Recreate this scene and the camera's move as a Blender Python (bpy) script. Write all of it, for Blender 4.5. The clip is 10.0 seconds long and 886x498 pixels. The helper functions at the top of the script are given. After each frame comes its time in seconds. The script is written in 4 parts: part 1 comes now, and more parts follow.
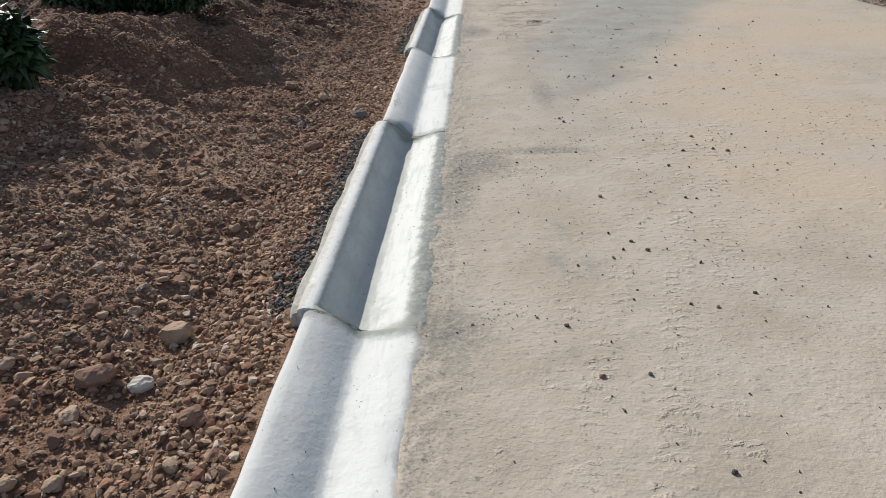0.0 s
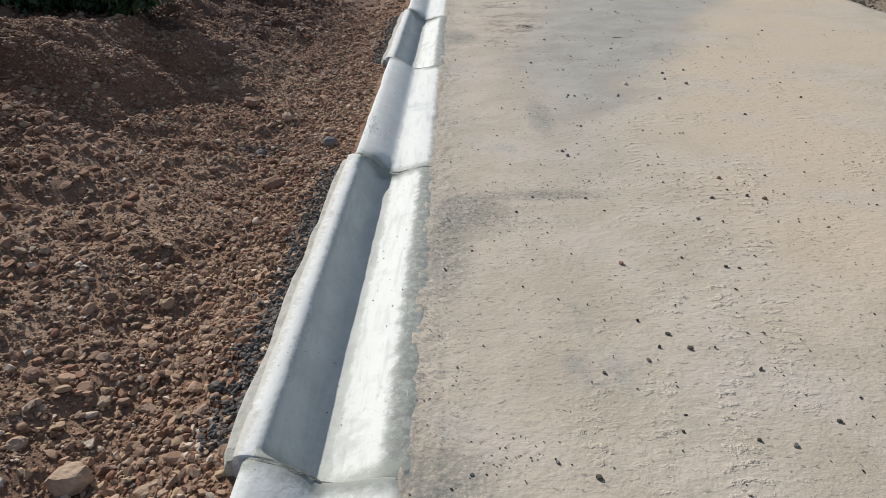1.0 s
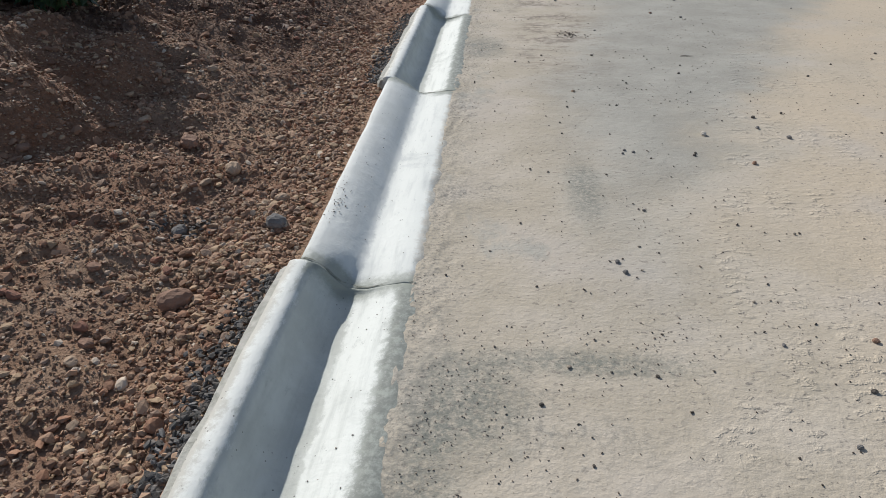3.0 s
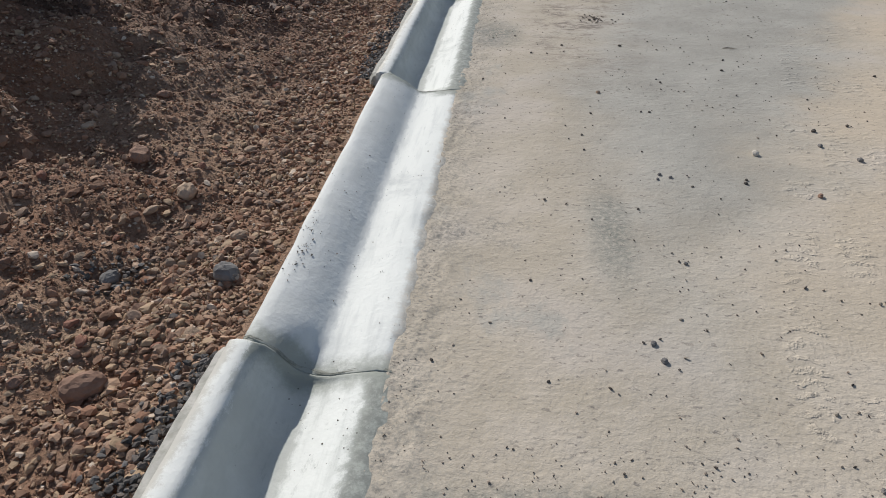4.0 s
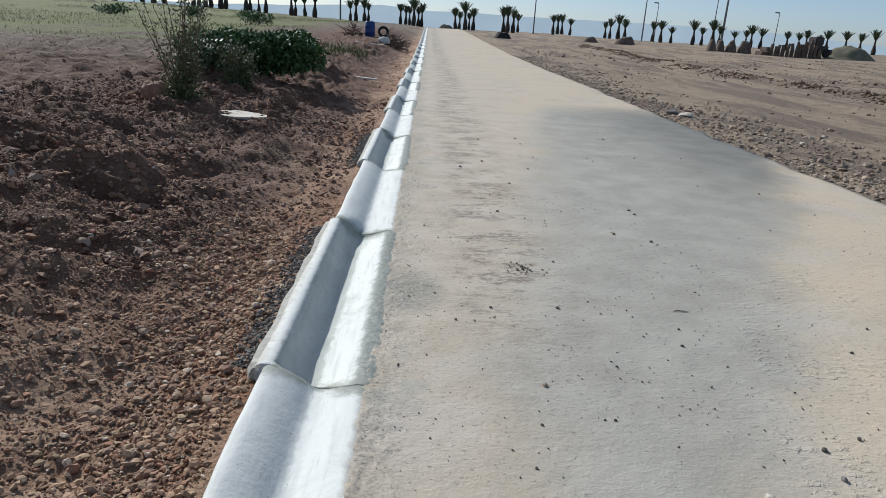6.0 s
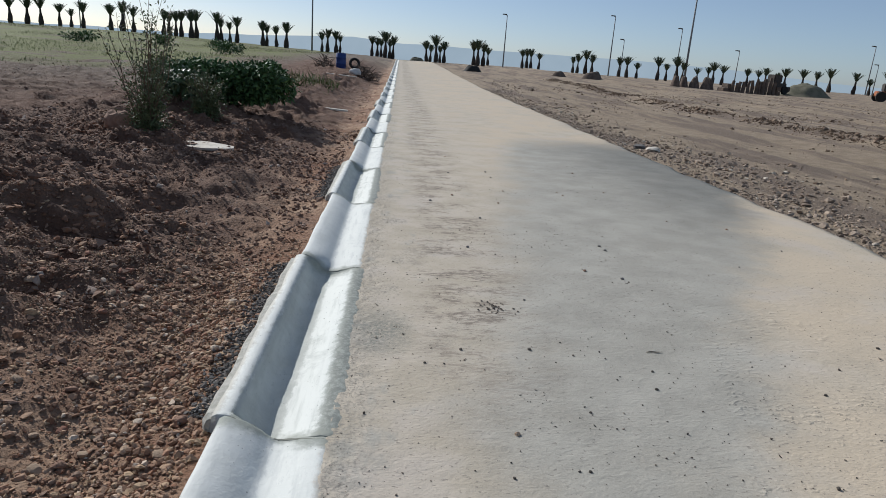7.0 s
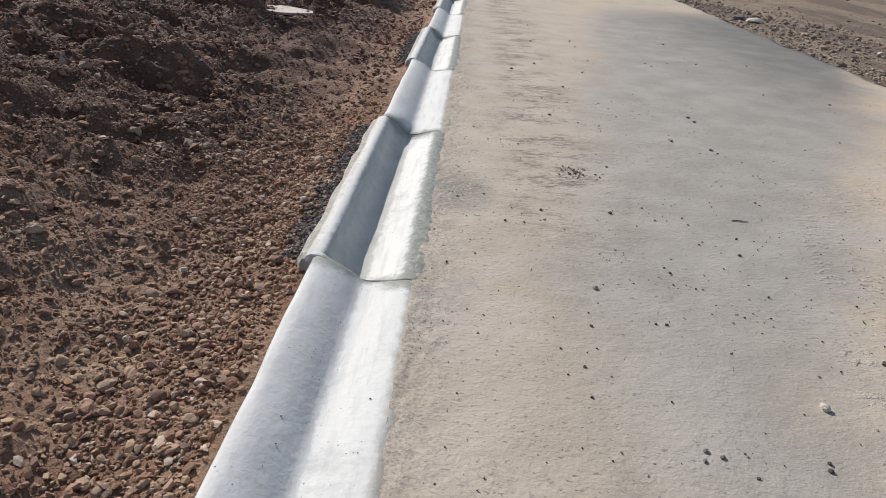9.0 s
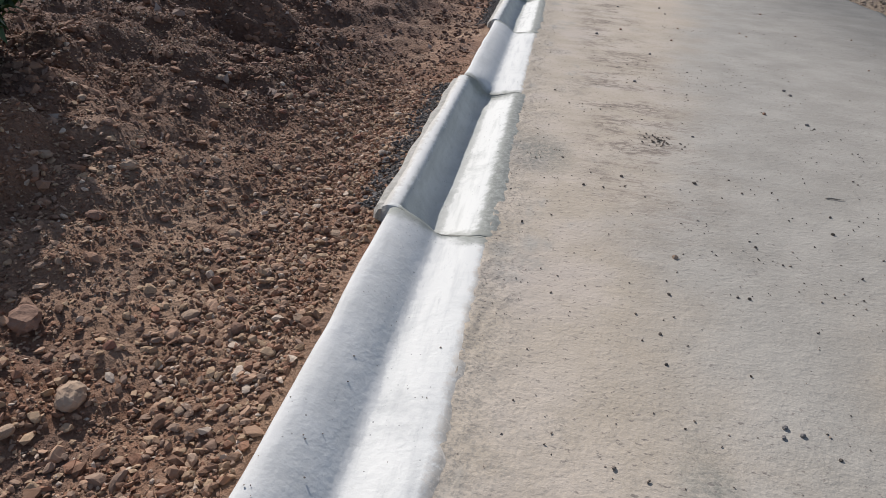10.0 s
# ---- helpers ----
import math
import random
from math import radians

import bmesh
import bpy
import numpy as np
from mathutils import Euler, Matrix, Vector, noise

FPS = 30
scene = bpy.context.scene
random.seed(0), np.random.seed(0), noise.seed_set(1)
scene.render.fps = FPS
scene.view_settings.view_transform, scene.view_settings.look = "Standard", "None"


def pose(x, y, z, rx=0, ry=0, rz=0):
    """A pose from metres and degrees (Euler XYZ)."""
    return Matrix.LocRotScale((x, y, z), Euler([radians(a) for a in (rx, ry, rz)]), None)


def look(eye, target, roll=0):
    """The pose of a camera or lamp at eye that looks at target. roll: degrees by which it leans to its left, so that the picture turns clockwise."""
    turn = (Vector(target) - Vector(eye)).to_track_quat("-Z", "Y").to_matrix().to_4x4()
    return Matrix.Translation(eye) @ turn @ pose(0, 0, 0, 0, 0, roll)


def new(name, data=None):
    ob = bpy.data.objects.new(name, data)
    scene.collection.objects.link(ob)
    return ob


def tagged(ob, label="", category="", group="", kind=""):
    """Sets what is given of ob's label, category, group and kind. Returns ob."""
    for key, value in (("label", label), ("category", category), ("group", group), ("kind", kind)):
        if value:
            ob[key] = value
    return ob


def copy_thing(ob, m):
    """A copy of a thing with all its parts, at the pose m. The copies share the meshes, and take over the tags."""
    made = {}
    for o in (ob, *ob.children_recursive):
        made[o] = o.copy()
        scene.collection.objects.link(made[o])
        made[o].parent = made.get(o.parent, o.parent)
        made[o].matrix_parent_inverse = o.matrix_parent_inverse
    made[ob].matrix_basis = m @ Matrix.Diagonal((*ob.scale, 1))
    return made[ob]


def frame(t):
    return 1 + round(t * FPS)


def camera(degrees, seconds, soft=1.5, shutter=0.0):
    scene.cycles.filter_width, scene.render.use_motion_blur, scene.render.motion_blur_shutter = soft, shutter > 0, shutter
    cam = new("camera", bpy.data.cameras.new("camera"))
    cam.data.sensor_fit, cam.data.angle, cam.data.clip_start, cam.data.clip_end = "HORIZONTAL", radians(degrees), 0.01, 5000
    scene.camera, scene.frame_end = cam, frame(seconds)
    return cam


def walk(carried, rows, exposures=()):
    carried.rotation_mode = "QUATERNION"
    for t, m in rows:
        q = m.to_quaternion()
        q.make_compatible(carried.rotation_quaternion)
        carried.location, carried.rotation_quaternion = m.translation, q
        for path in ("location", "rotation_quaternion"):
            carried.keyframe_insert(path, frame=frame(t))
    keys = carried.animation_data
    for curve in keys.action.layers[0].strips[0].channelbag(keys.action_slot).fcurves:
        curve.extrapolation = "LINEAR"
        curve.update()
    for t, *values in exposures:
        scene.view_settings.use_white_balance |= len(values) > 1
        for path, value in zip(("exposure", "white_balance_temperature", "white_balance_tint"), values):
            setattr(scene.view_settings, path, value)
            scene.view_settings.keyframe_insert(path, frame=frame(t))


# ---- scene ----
cam = camera(67.3, 10.0, soft=0.85)
PATH = [
    (0, (0.268, 0.127, 1.379), (0.142, 1.875, 0.414), -2.8),
    (0.5, (0.22, 0.469, 1.36), (0.028, 2.18, 0.341), -2.1),
    (1, (0.203, 0.837, 1.383), (0.143, 2.574, 0.393), -1.6),
    (1.5, (0.247, 1.243, 1.365), (0.078, 2.981, 0.391), -1.9),
    (2, (0.259, 1.569, 1.35), (0.061, 3.296, 0.361), -1.7),
    (2.5, (0.244, 1.95, 1.361), (0.196, 3.686, 0.369), 0.3),
    (2.7, (0.259, 2.071, 1.349), (0.153, 3.793, 0.338), -0.9),
    (3.8, (0.325, 2.738, 1.292), (0.138, 4.39, 0.179), 1.3),
    (4, (0.312, 2.872, 1.293), (0.139, 4.516, 0.167), 0.2),
    (4.5, (0.28, 3.134, 1.282), (0.14, 4.77, 0.14), 0.2),
    (5, (0.32, 3.488, 1.293), (0.165, 5.222, 0.308), 2.0),
    (5.5, (0.281, 3.703, 1.358), (0.209, 5.545, 0.583), 2.2),
    (6, (0.223, 3.886, 1.394), (0.294, 5.78, 0.756), 3.3),
    (6.2, (0.232, 3.948, 1.384), (0.329, 5.852, 0.78), 3.6),
    (7.5, (0.233, 3.997, 1.427), (0.399, 5.915, 0.883), 4.2),
    (8, (0.207, 3.983, 1.378), (0.3, 5.859, 0.691), 3.9),
    (8.5, (0.19, 3.954, 1.329), (0.217, 5.765, 0.482), 4.3),
    (9, (0.187, 3.92, 1.312), (0.151, 5.711, 0.422), 4.0),
    (9.5, (0.167, 3.904, 1.303), (0.069, 5.701, 0.431), 4.0),
    (10, (0.155, 3.904, 1.254), (-0.066, 5.632, 0.272), 4.7),
]
walk(cam, [(t, look(eye, target, roll)) for t, eye, target, roll in PATH],
     exposures=[(0.0, -0.04, 6480, 11), (2.7, -0.08, 6320, 9), (4.5, -0.16, 6400, 11), (5.2, -0.05, 6350, 11), (6.0, -0.02, 6050, 8), (7.3, -0.19, 6250, 10), (8.0, -0.1, 6600, 13), (9.0, -0.02, 6480, 14), (10.0, -0.08, 6400, 15)])

# ---- world, sun ----
SUN_EL, SUN_AZ = radians(33.0), radians(39.0)  # azimuth: degrees to the left of straight ahead (+y)
to_sun = Vector((-math.sin(SUN_AZ) * math.cos(SUN_EL), math.cos(SUN_AZ) * math.cos(SUN_EL), math.sin(SUN_EL)))
world = bpy.data.worlds.new("sky")
scene.world = world
world.use_nodes = True
wn = world.node_tree.nodes
sky = wn.new("ShaderNodeTexSky")
sky.sky_type = "NISHITA"
sky.sun_disc = False
sky.sun_elevation = SUN_EL
sky.sun_rotation = -SUN_AZ
sky.air_density, sky.dust_density, sky.ozone_density = 0.62, 0.55, 2.0
wn["Background"].inputs["Strength"].default_value = 0.093
# thin even haze over the clear sky
haze = wn.new("ShaderNodeMix")
haze.data_type = "RGBA"
haze.inputs[0].default_value = 0.19
haze.inputs[7].default_value = (5.9, 6.9, 7.9, 1.0)
world.node_tree.links.new(sky.outputs[0], haze.inputs[6])
world.node_tree.links.new(haze.outputs[2], wn["Background"].inputs["Color"])
sun_data = bpy.data.lights.new("sun", "SUN")
sun_data.energy, sun_data.angle, sun_data.color = 4.75, radians(0.6), (1.0, 0.965, 0.91)
sun = new("sun", sun_data)
sun.matrix_world = look(to_sun * 50, (0, 0, 0))

# ---- noise for shapes ----


def hash01(i, j, seed):
    h = (i.astype(np.int64) * 374761393 + j.astype(np.int64) * 668265263 + seed * 1442695041) & 0xFFFFFFFF
    h = ((h ^ (h >> 13)) * 1274126177) & 0xFFFFFFFF
    return ((h ^ (h >> 16)) & 0xFFFF) / 65535.0


def vnoise(x, y, seed=0):
    xi, yi = np.floor(x), np.floor(y)
    fx, fy = x - xi, y - yi
    fx, fy = fx * fx * (3 - 2 * fx), fy * fy * (3 - 2 * fy)
    a, b = hash01(xi, yi, seed), hash01(xi + 1, yi, seed)
    c, d = hash01(xi, yi + 1, seed), hash01(xi + 1, yi + 1, seed)
    return (a * (1 - fx) + b * fx) * (1 - fy) + (c * (1 - fx) + d * fx) * fy * 1.0 - 0.5


def fbm(x, y, octaves=4, seed=0):
    out, amp = 0.0, 1.0
    for k in range(octaves):
        out = out + amp * vnoise(x * 2 ** k + 17.3 * k, y * 2 ** k - 9.1 * k, seed + k)
        amp *= 0.5
    return out


def smooth(x, a, b):
    t = np.clip((x - a) / (b - a), 0, 1)
    return t * t * (3 - 2 * t)


ROAD_W = 4.65


def rise(x, y):
    """The gentle rise of the far plain, which falls away behind the row of palms."""
    top = np.interp(x, [-400, -60, -40, -27, -17, 0, 20, 40, 80, 400], [2.3, 2.1, 2.1, 1.7, 1.35, 0.9, 0.85, 0.5, 0.5, 0.2])
    return top * smooth(y, 25, 112) - 14 * smooth(y, 118, 420)


def ground_z(x, y):
    x, y = np.asarray(x, float), np.asarray(y, float)
    u = -x
    bank = np.interp(u, [0.42, 0.8, 1.0, 1.4, 1.8, 2.3, 2.8, 4, 7, 14], [0.005, -0.06, -0.035, 0.05, 0.16, 0.36, 0.44, 0.44, 0.3, 0.12])
    along = np.interp(y, [-3, 0, 3, 5, 8, 10, 13, 20, 30, 45, 60, 100], [0.4, 0.5, 0.8, 1, 1, 0.85, 0.45, 0.5, 0.9, 1.2, 1, 0.2])
    bank = np.where(bank > 0, bank * along, bank)
    rough = smooth(u, 0.85, 2.0)
    fade = 1 - smooth(np.hypot(x, y - 5), 25, 70) * 0.7
    clod = np.abs(fbm(x * 2.1, y * 2.1, 4, 31))
    dug = np.interp(y, [-1, 3.0, 4.6, 5.4, 30], [0.3, 0.4, 0.75, 1.0, 1.0])
    z = bank + rough * fade * dug * (0.17 * fbm(x * 0.9, y * 0.9, 3, 5) + 0.20 * (clod - 0.2))
    # a dug mound with a steep face
    lip = 0.22 * fbm(x * 1.3, x * 0 + 4, 3, 33)
    z = z + 0.17 * smooth(y + lip, 4.5, 4.72) * (1 - smooth(y + lip, 4.95, 5.7)) * smooth(u, 1.75, 2.25)
    heaps = smooth(y, 7.0, 9.0) * (1 - smooth(y, 17.0, 24.0)) * smooth(u, 1.0, 2.0) * (1 - smooth(u, 4.5, 7.0))
    z = z + heaps * (0.34 * np.abs(fbm(x * 0.95, y * 0.8, 3, 35)) + 0.13 * np.abs(fbm(x * 3.1, y * 2.7, 3, 37)) - 0.06)
    # a furrow between two heaps of dug earth
    z = z + rough * 0.06 * np.exp(-((x + 2.35 + 0.25 * np.sin(y * 1.7)) / 0.42) ** 2) * smooth(y, 4.3, 5.0) * (1 - smooth(y, 5.6, 6.6))
    z = z + (0.035 + 0.05 * rough * smooth(y, 3.5, 6.0)) * fade * smooth(u, 0.42, 0.7) * fbm(x * 4.2, y * 4.2, 3, 11)
    z = z + 0.030 * fade * smooth(u, 0.42, 0.6) * fbm(x * 9, y * 9, 2, 23)
    right = -0.05 + 0.035 * fbm(x * 2.3, y * 1.6, 3, 43) * smooth(x, 5.2, 6.5) + 0.05 * fbm(x * 0.5, y * 0.5, 4, 41) * smooth(x, 4.8, 7) + 0.02 * fbm(x * 6, y * 6, 3, 45)
    ridge = 13.3 + 0.7 * fbm(y * 0.15, y * 0 + 3, 3, 51)
    right = right + 0.16 * np.exp(-((x - ridge) / 0.3) ** 2) * (0.7 + 1.2 * fbm(x * 2.5, y * 2.5, 3, 52)) + 0.08 * smooth(x - ridge, -0.2, 0.4)
    right = right + 0.12 * np.exp(-((x - 20 - 1.5 * fbm(y * 0.1, y * 0, 2, 57)) / 0.5) ** 2) + 0.10 * np.exp(-((x - 9.6) / 0.35) ** 2) * fbm(y * 0.7, x * 0.7, 2, 58)
    far_rough = smooth(np.abs(x), 5, 12) * 0.10 * fbm(x * 0.25, y * 0.25, 3, 61)
    z = np.where(u > 0.375, z, np.where(x > ROAD_W - 0.15, right, -0.17))
    return z + far_rough + rise(x, y)


# ---- materials ----


def material(name, rough=0.9):
    m = bpy.data.materials.new(name)
    m.use_nodes = True
    b = m.node_tree.nodes["Principled BSDF"]
    b.inputs["Roughness"].default_value = rough
    b.inputs["Specular IOR Level"].default_value = 0.25
    return m


class Net:
    """Shorthand for building a node tree."""

    def __init__(self, m):
        self.m, self.t = m, m.node_tree
        self.n, self.l = self.t.nodes, self.t.links
        self.bsdf = self.n["Principled BSDF"]
        self.geo = self.n.new("ShaderNodeNewGeometry")
        self.info = self.n.new("ShaderNodeObjectInfo")
        self.pos = self.geo.outputs["Position"]
        self.tc = self.n.new("ShaderNodeTexCoord").outputs["Object"]
        sep = self.n.new("ShaderNodeSeparateXYZ")
        self.l.new(self.pos, sep.inputs[0])
        self.x, self.y, self.z = sep.outputs

    def put(self, sock, v):
        if isinstance(v, (int, float, tuple)):
            if isinstance(v, tuple) and len(v) == 3 and sock.type == "RGBA":
                v = (*v, 1)
            sock.default_value = v
        else:
            self.l.new(v, sock)

    def noise(self, scale, detail=4, rough=0.55, vec=None, dist=0.0):
        k = self.n.new("ShaderNodeTexNoise")
        k.inputs["Scale"].default_value, k.inputs["Detail"].default_value = scale, detail
        k.inputs["Roughness"].default_value, k.inputs["Distortion"].default_value = rough, dist
        self.l.new(vec if vec is not None else self.pos, k.inputs["Vector"])
        return k.outputs["Fac"]

    def voronoi(self, scale, vec=None, out="Distance"):
        k = self.n.new("ShaderNodeTexVoronoi")
        k.inputs["Scale"].default_value = scale
        self.l.new(vec if vec is not None else self.pos, k.inputs["Vector"])
        return k.outputs[out]

    def scaled(self, sx, sy, sz=1.0):
        k = self.n.new("ShaderNodeMapping")
        k.inputs["Scale"].default_value = (sx, sy, sz)
        self.l.new(self.pos, k.inputs["Vector"])
        return k.outputs[0]

    def ramp(self, v, a, b, lo=0.0, hi=1.0):
        k = self.n.new("ShaderNodeMapRange")
        k.interpolation_type = "SMOOTHSTEP"
        self.put(k.inputs[0], v)
        for s, q in zip(k.inputs[1:5], (a, b, lo, hi)):
            self.put(s, q)
        return k.outputs[0]

    def math(self, op, a, b=0.0):
        k = self.n.new("ShaderNodeMath")
        k.operation = op
        self.put(k.inputs[0], a)
        self.put(k.inputs[1], b)
        return k.outputs[0]

    def mix(self, f, a, b, kind="MIX"):
        k = self.n.new("ShaderNodeMix")
        k.data_type, k.blend_type = "RGBA", kind
        self.put(k.inputs[0], f)
        self.put(k.inputs[6], a)
        self.put(k.inputs[7], b)
        return k.outputs[2]

    def bump(self, h, dist=0.01, strength=0.6, after=None):
        k = self.n.new("ShaderNodeBump")
        k.inputs["Strength"].default_value, k.inputs["Distance"].default_value = strength, dist
        self.put(k.inputs["Height"], h)
        if after is not None:
            self.l.new(after, k.inputs["Normal"])
        return k.outputs[0]

    def done(self, color=None, rough=None, normal=None):
        if color is not None:
            self.put(self.bsdf.inputs["Base Color"], color)
        if rough is not None:
            self.put(self.bsdf.inputs["Roughness"], rough)
        if normal is not None:
            self.l.new(normal, self.bsdf.inputs["Normal"])
        return self.m


def earth_material():
    k = Net(material("earth", 0.95))
    big, mid, fine = k.noise(0.55, 4), k.noise(3.2, 5), k.noise(38, 5, 0.65)
    red = k.mix(k.ramp(mid, 0.35, 0.65), (0.265, 0.14, 0.083), (0.39, 0.24, 0.155))
    red = k.mix(k.ramp(big, 0.42, 0.62), red, (0.27, 0.13, 0.072))
    red = k.mix(k.ramp(k.noise(1.7, 4, 0.6), 0.5, 0.72), red, (0.19, 0.12, 0.09))
    dry = k.math("MULTIPLY", k.ramp(k.math("ADD", k.x, mid), -1.7, -0.9), k.ramp(k.noise(0.9, 4, 0.6), 0.4, 0.58))
    red = k.mix(k.math("MULTIPLY", dry, 0.85), red, k.mix(k.ramp(mid, 0.35, 0.65), (0.36, 0.215, 0.13), (0.49, 0.33, 0.22)))
    wet = k.math("MULTIPLY", k.ramp(k.math("ADD", k.y, k.math("MULTIPLY", mid, 3.0)), 6.6, 9.6), k.ramp(k.math("ADD", k.x, mid), -0.1, -0.9))
    red = k.mix(k.math("MULTIPLY", wet, 0.9), red, k.mix(k.ramp(mid, 0.35, 0.65), (0.125, 0.068, 0.047), (0.20, 0.122, 0.087)))
    tan = k.mix(k.ramp(mid, 0.35, 0.68), (0.29, 0.225, 0.155), (0.39, 0.305, 0.215))
    tan = k.mix(k.ramp(k.noise(0.9, 5, 0.65, k.scaled(1, 0.16)), 0.45, 0.6), tan, (0.19, 0.145, 0.11))
    wob = k.math("MULTIPLY", k.math("SUBTRACT", k.noise(0.35, 3), 0.5), 5.0)
    left_far = k.math("MULTIPLY", k.ramp(k.math("ADD", k.x, wob), -4.5, -8.0), k.ramp(k.math("ADD", k.y, wob), 14.0, 30.0))
    side = k.math("MAXIMUM", k.ramp(k.x, 3.0, 4.0), k.math("MULTIPLY", left_far, 0.8))
    side = k.math("MAXIMUM", side, k.ramp(k.y, 45, 80))
    tan = k.mix(k.ramp(k.x, 0.0, -4.0), tan, k.mix(k.ramp(mid, 0.35, 0.68), (0.125, 0.098, 0.075), (0.205, 0.165, 0.13)))
    col = k.mix(side, red, tan)
    green = k.math("MULTIPLY", k.ramp(k.math("ADD", k.y, wob), 28, 40), k.ramp(k.math("ADD", k.x, wob), -7, -13))
    green = k.math("MULTIPLY", green, k.ramp(k.noise(0.25, 5, 0.65), 0.3, 0.52))
    col = k.mix(k.math("MULTIPLY", green, 0.92), col, (0.165, 0.185, 0.06))
    col = k.mix(k.math("MULTIPLY", k.ramp(fine, 0.3, 0.72, 0.0, 0.55), k.math("SUBTRACT", 1.0, k.math("MULTIPLY", wet, 0.75))), col, k.mix(0.5, col, (0.42, 0.32, 0.24)), "MIX")
    col = k.mix(k.ramp(k.noise(90, 4, 0.7), 0.55, 0.72, 0.0, 0.5), col, (0.08, 0.05, 0.035))
    n = k.bump(k.noise(6, 6, 0.75), 0.08, 0.6)
    n = k.bump(k.voronoi(34), 0.03, 0.7, n)
    n = k.bump(fine, 0.025, 0.9, n)
    n = k.bump(k.noise(130, 4, 0.7), 0.010, 0.8, n)
    return k.done(col, 0.95, n)


def road_material():
    k = Net(material("dusty_asphalt", 0.9))
    big, mid, fine, grain = k.noise(0.7, 4), k.noise(2.6, 5, 0.6), k.noise(24, 5, 0.65), k.noise(160, 3, 0.6)
    wob = k.math("MULTIPLY", k.math("SUBTRACT", k.noise(0.9, 5, 0.6), 0.5), 1.6)
    # bare wedge that opens up the road: right rim along x = 0.9 + 0.5 (y - 4.3), left rim near x = 0.6
    right_rim = k.math("SUBTRACT", k.math("ADD", k.x, wob), k.math("ADD", k.math("MULTIPLY", k.math("SUBTRACT", k.y, 4.3), 0.5), 0.95))
    bare = k.ramp(right_rim, 0.35, -0.6)
    left_rim = k.math("SUBTRACT", k.math("ADD", k.x, k.math("MULTIPLY", wob, 0.7)), k.math("MAXIMUM", k.math("ADD", k.math("MULTIPLY", k.math("SUBTRACT", k.y, 9.0), 0.16), 0.9), 0.5))
    bare = k.math("MULTIPLY", bare, k.ramp(left_rim, -0.3, 0.75))
    tongue = k.math("MULTIPLY", k.ramp(k.math("ADD", k.y, k.math("MULTIPLY", wob, 1.3)), 15.2, 18.4), k.ramp(k.math("ADD", k.y, wob), 36, 29))
    bare = k.math("MULTIPLY", bare, k.math("SUBTRACT", 1.0, k.math("MULTIPLY", tongue, 0.92)))
    # thin grey smears in the dust beside the gutter
    smear = k.ramp(k.noise(2.3, 6, 0.7, k.scaled(1.0, 0.55)), 0.52, 0.68)
    smear = k.math("MULTIPLY", smear, k.ramp(k.x, 1.5, 0.5, 0.0, 0.75))
    bare = k.math("MAXIMUM", bare, smear)
    bare = k.math("ADD", bare, k.math("MULTIPLY", k.math("SUBTRACT", mid, 0.5), 0.5))
    sand = k.mix(k.ramp(mid, 0.3, 0.7), (0.42, 0.36, 0.275), (0.52, 0.45, 0.36))
    warm = k.math("MULTIPLY", k.ramp(k.math("ADD", k.x, wob), 0.8, 2.2), k.ramp(big, 0.35, 0.6))
    sand = k.mix(warm, sand, (0.525, 0.43, 0.315))
    sand = k.mix(k.ramp(k.noise(1.3, 4), 0.5, 0.7, 0.0, 0.6), sand, (0.48, 0.42, 0.36))
    tar = k.mix(k.ramp(mid, 0.3, 0.7), (0.295, 0.28, 0.24), (0.38, 0.36, 0.31))
    swept = k.math("MULTIPLY", k.ramp(k.math("ADD", k.x, k.math("MULTIPLY", wob, 0.8)), 2.0, 4.5), k.ramp(k.math("ADD", k.y, wob), 7.5, 11.5))
    tar = k.mix(swept, tar, k.mix(k.ramp(mid, 0.3, 0.7), (0.13, 0.13, 0.116), (0.18, 0.178, 0.158)))
    col = k.mix(k.ramp(bare, 0.0, 1.0, 0.0, 0.95), sand, tar)
    # dark gritty patches near the gutter
    dirty = k.math("MULTIPLY", k.ramp(k.noise(1.6, 6, 0.7), 0.54, 0.66), k.ramp(k.x, 1.1, 0.3))
    dirty = k.math("MULTIPLY", dirty, k.ramp(k.noise(55, 5, 0.75), 0.42, 0.62))
    col = k.mix(k.math("MULTIPLY", dirty, 0.7), col, (0.15, 0.15, 0.135))
    # grey mortar slops trodden into the dust
    for cx, cy, rx, ry in ((0.22, 3.6, 0.26, 0.3), (0.14, 3.2, 0.14, 0.45), (0.6, 3.78, 0.4, 0.09), (0.2, 7.3, 0.22, 0.4), (0.7, 4.95, 0.11, 0.45), (0.15, 2.0, 0.2, 0.2)):
        dx = k.math("DIVIDE", k.math("SUBTRACT", k.x, cx), rx)
        dy = k.math("DIVIDE", k.math("SUBTRACT", k.y, cy), ry)
        r2 = k.math("ADD", k.math("MULTIPLY", dx, dx), k.math("MULTIPLY", dy, dy))
        slop = k.math("MULTIPLY", k.ramp(k.math("ADD", r2, k.math("MULTIPLY", k.noise(5, 5, 0.7), 1.4)), 1.7, 0.5), k.ramp(k.noise(48, 5, 0.75), 0.32, 0.6))
        col = k.mix(k.math("MULTIPLY", slop, 0.85), col, (0.165, 0.175, 0.15))
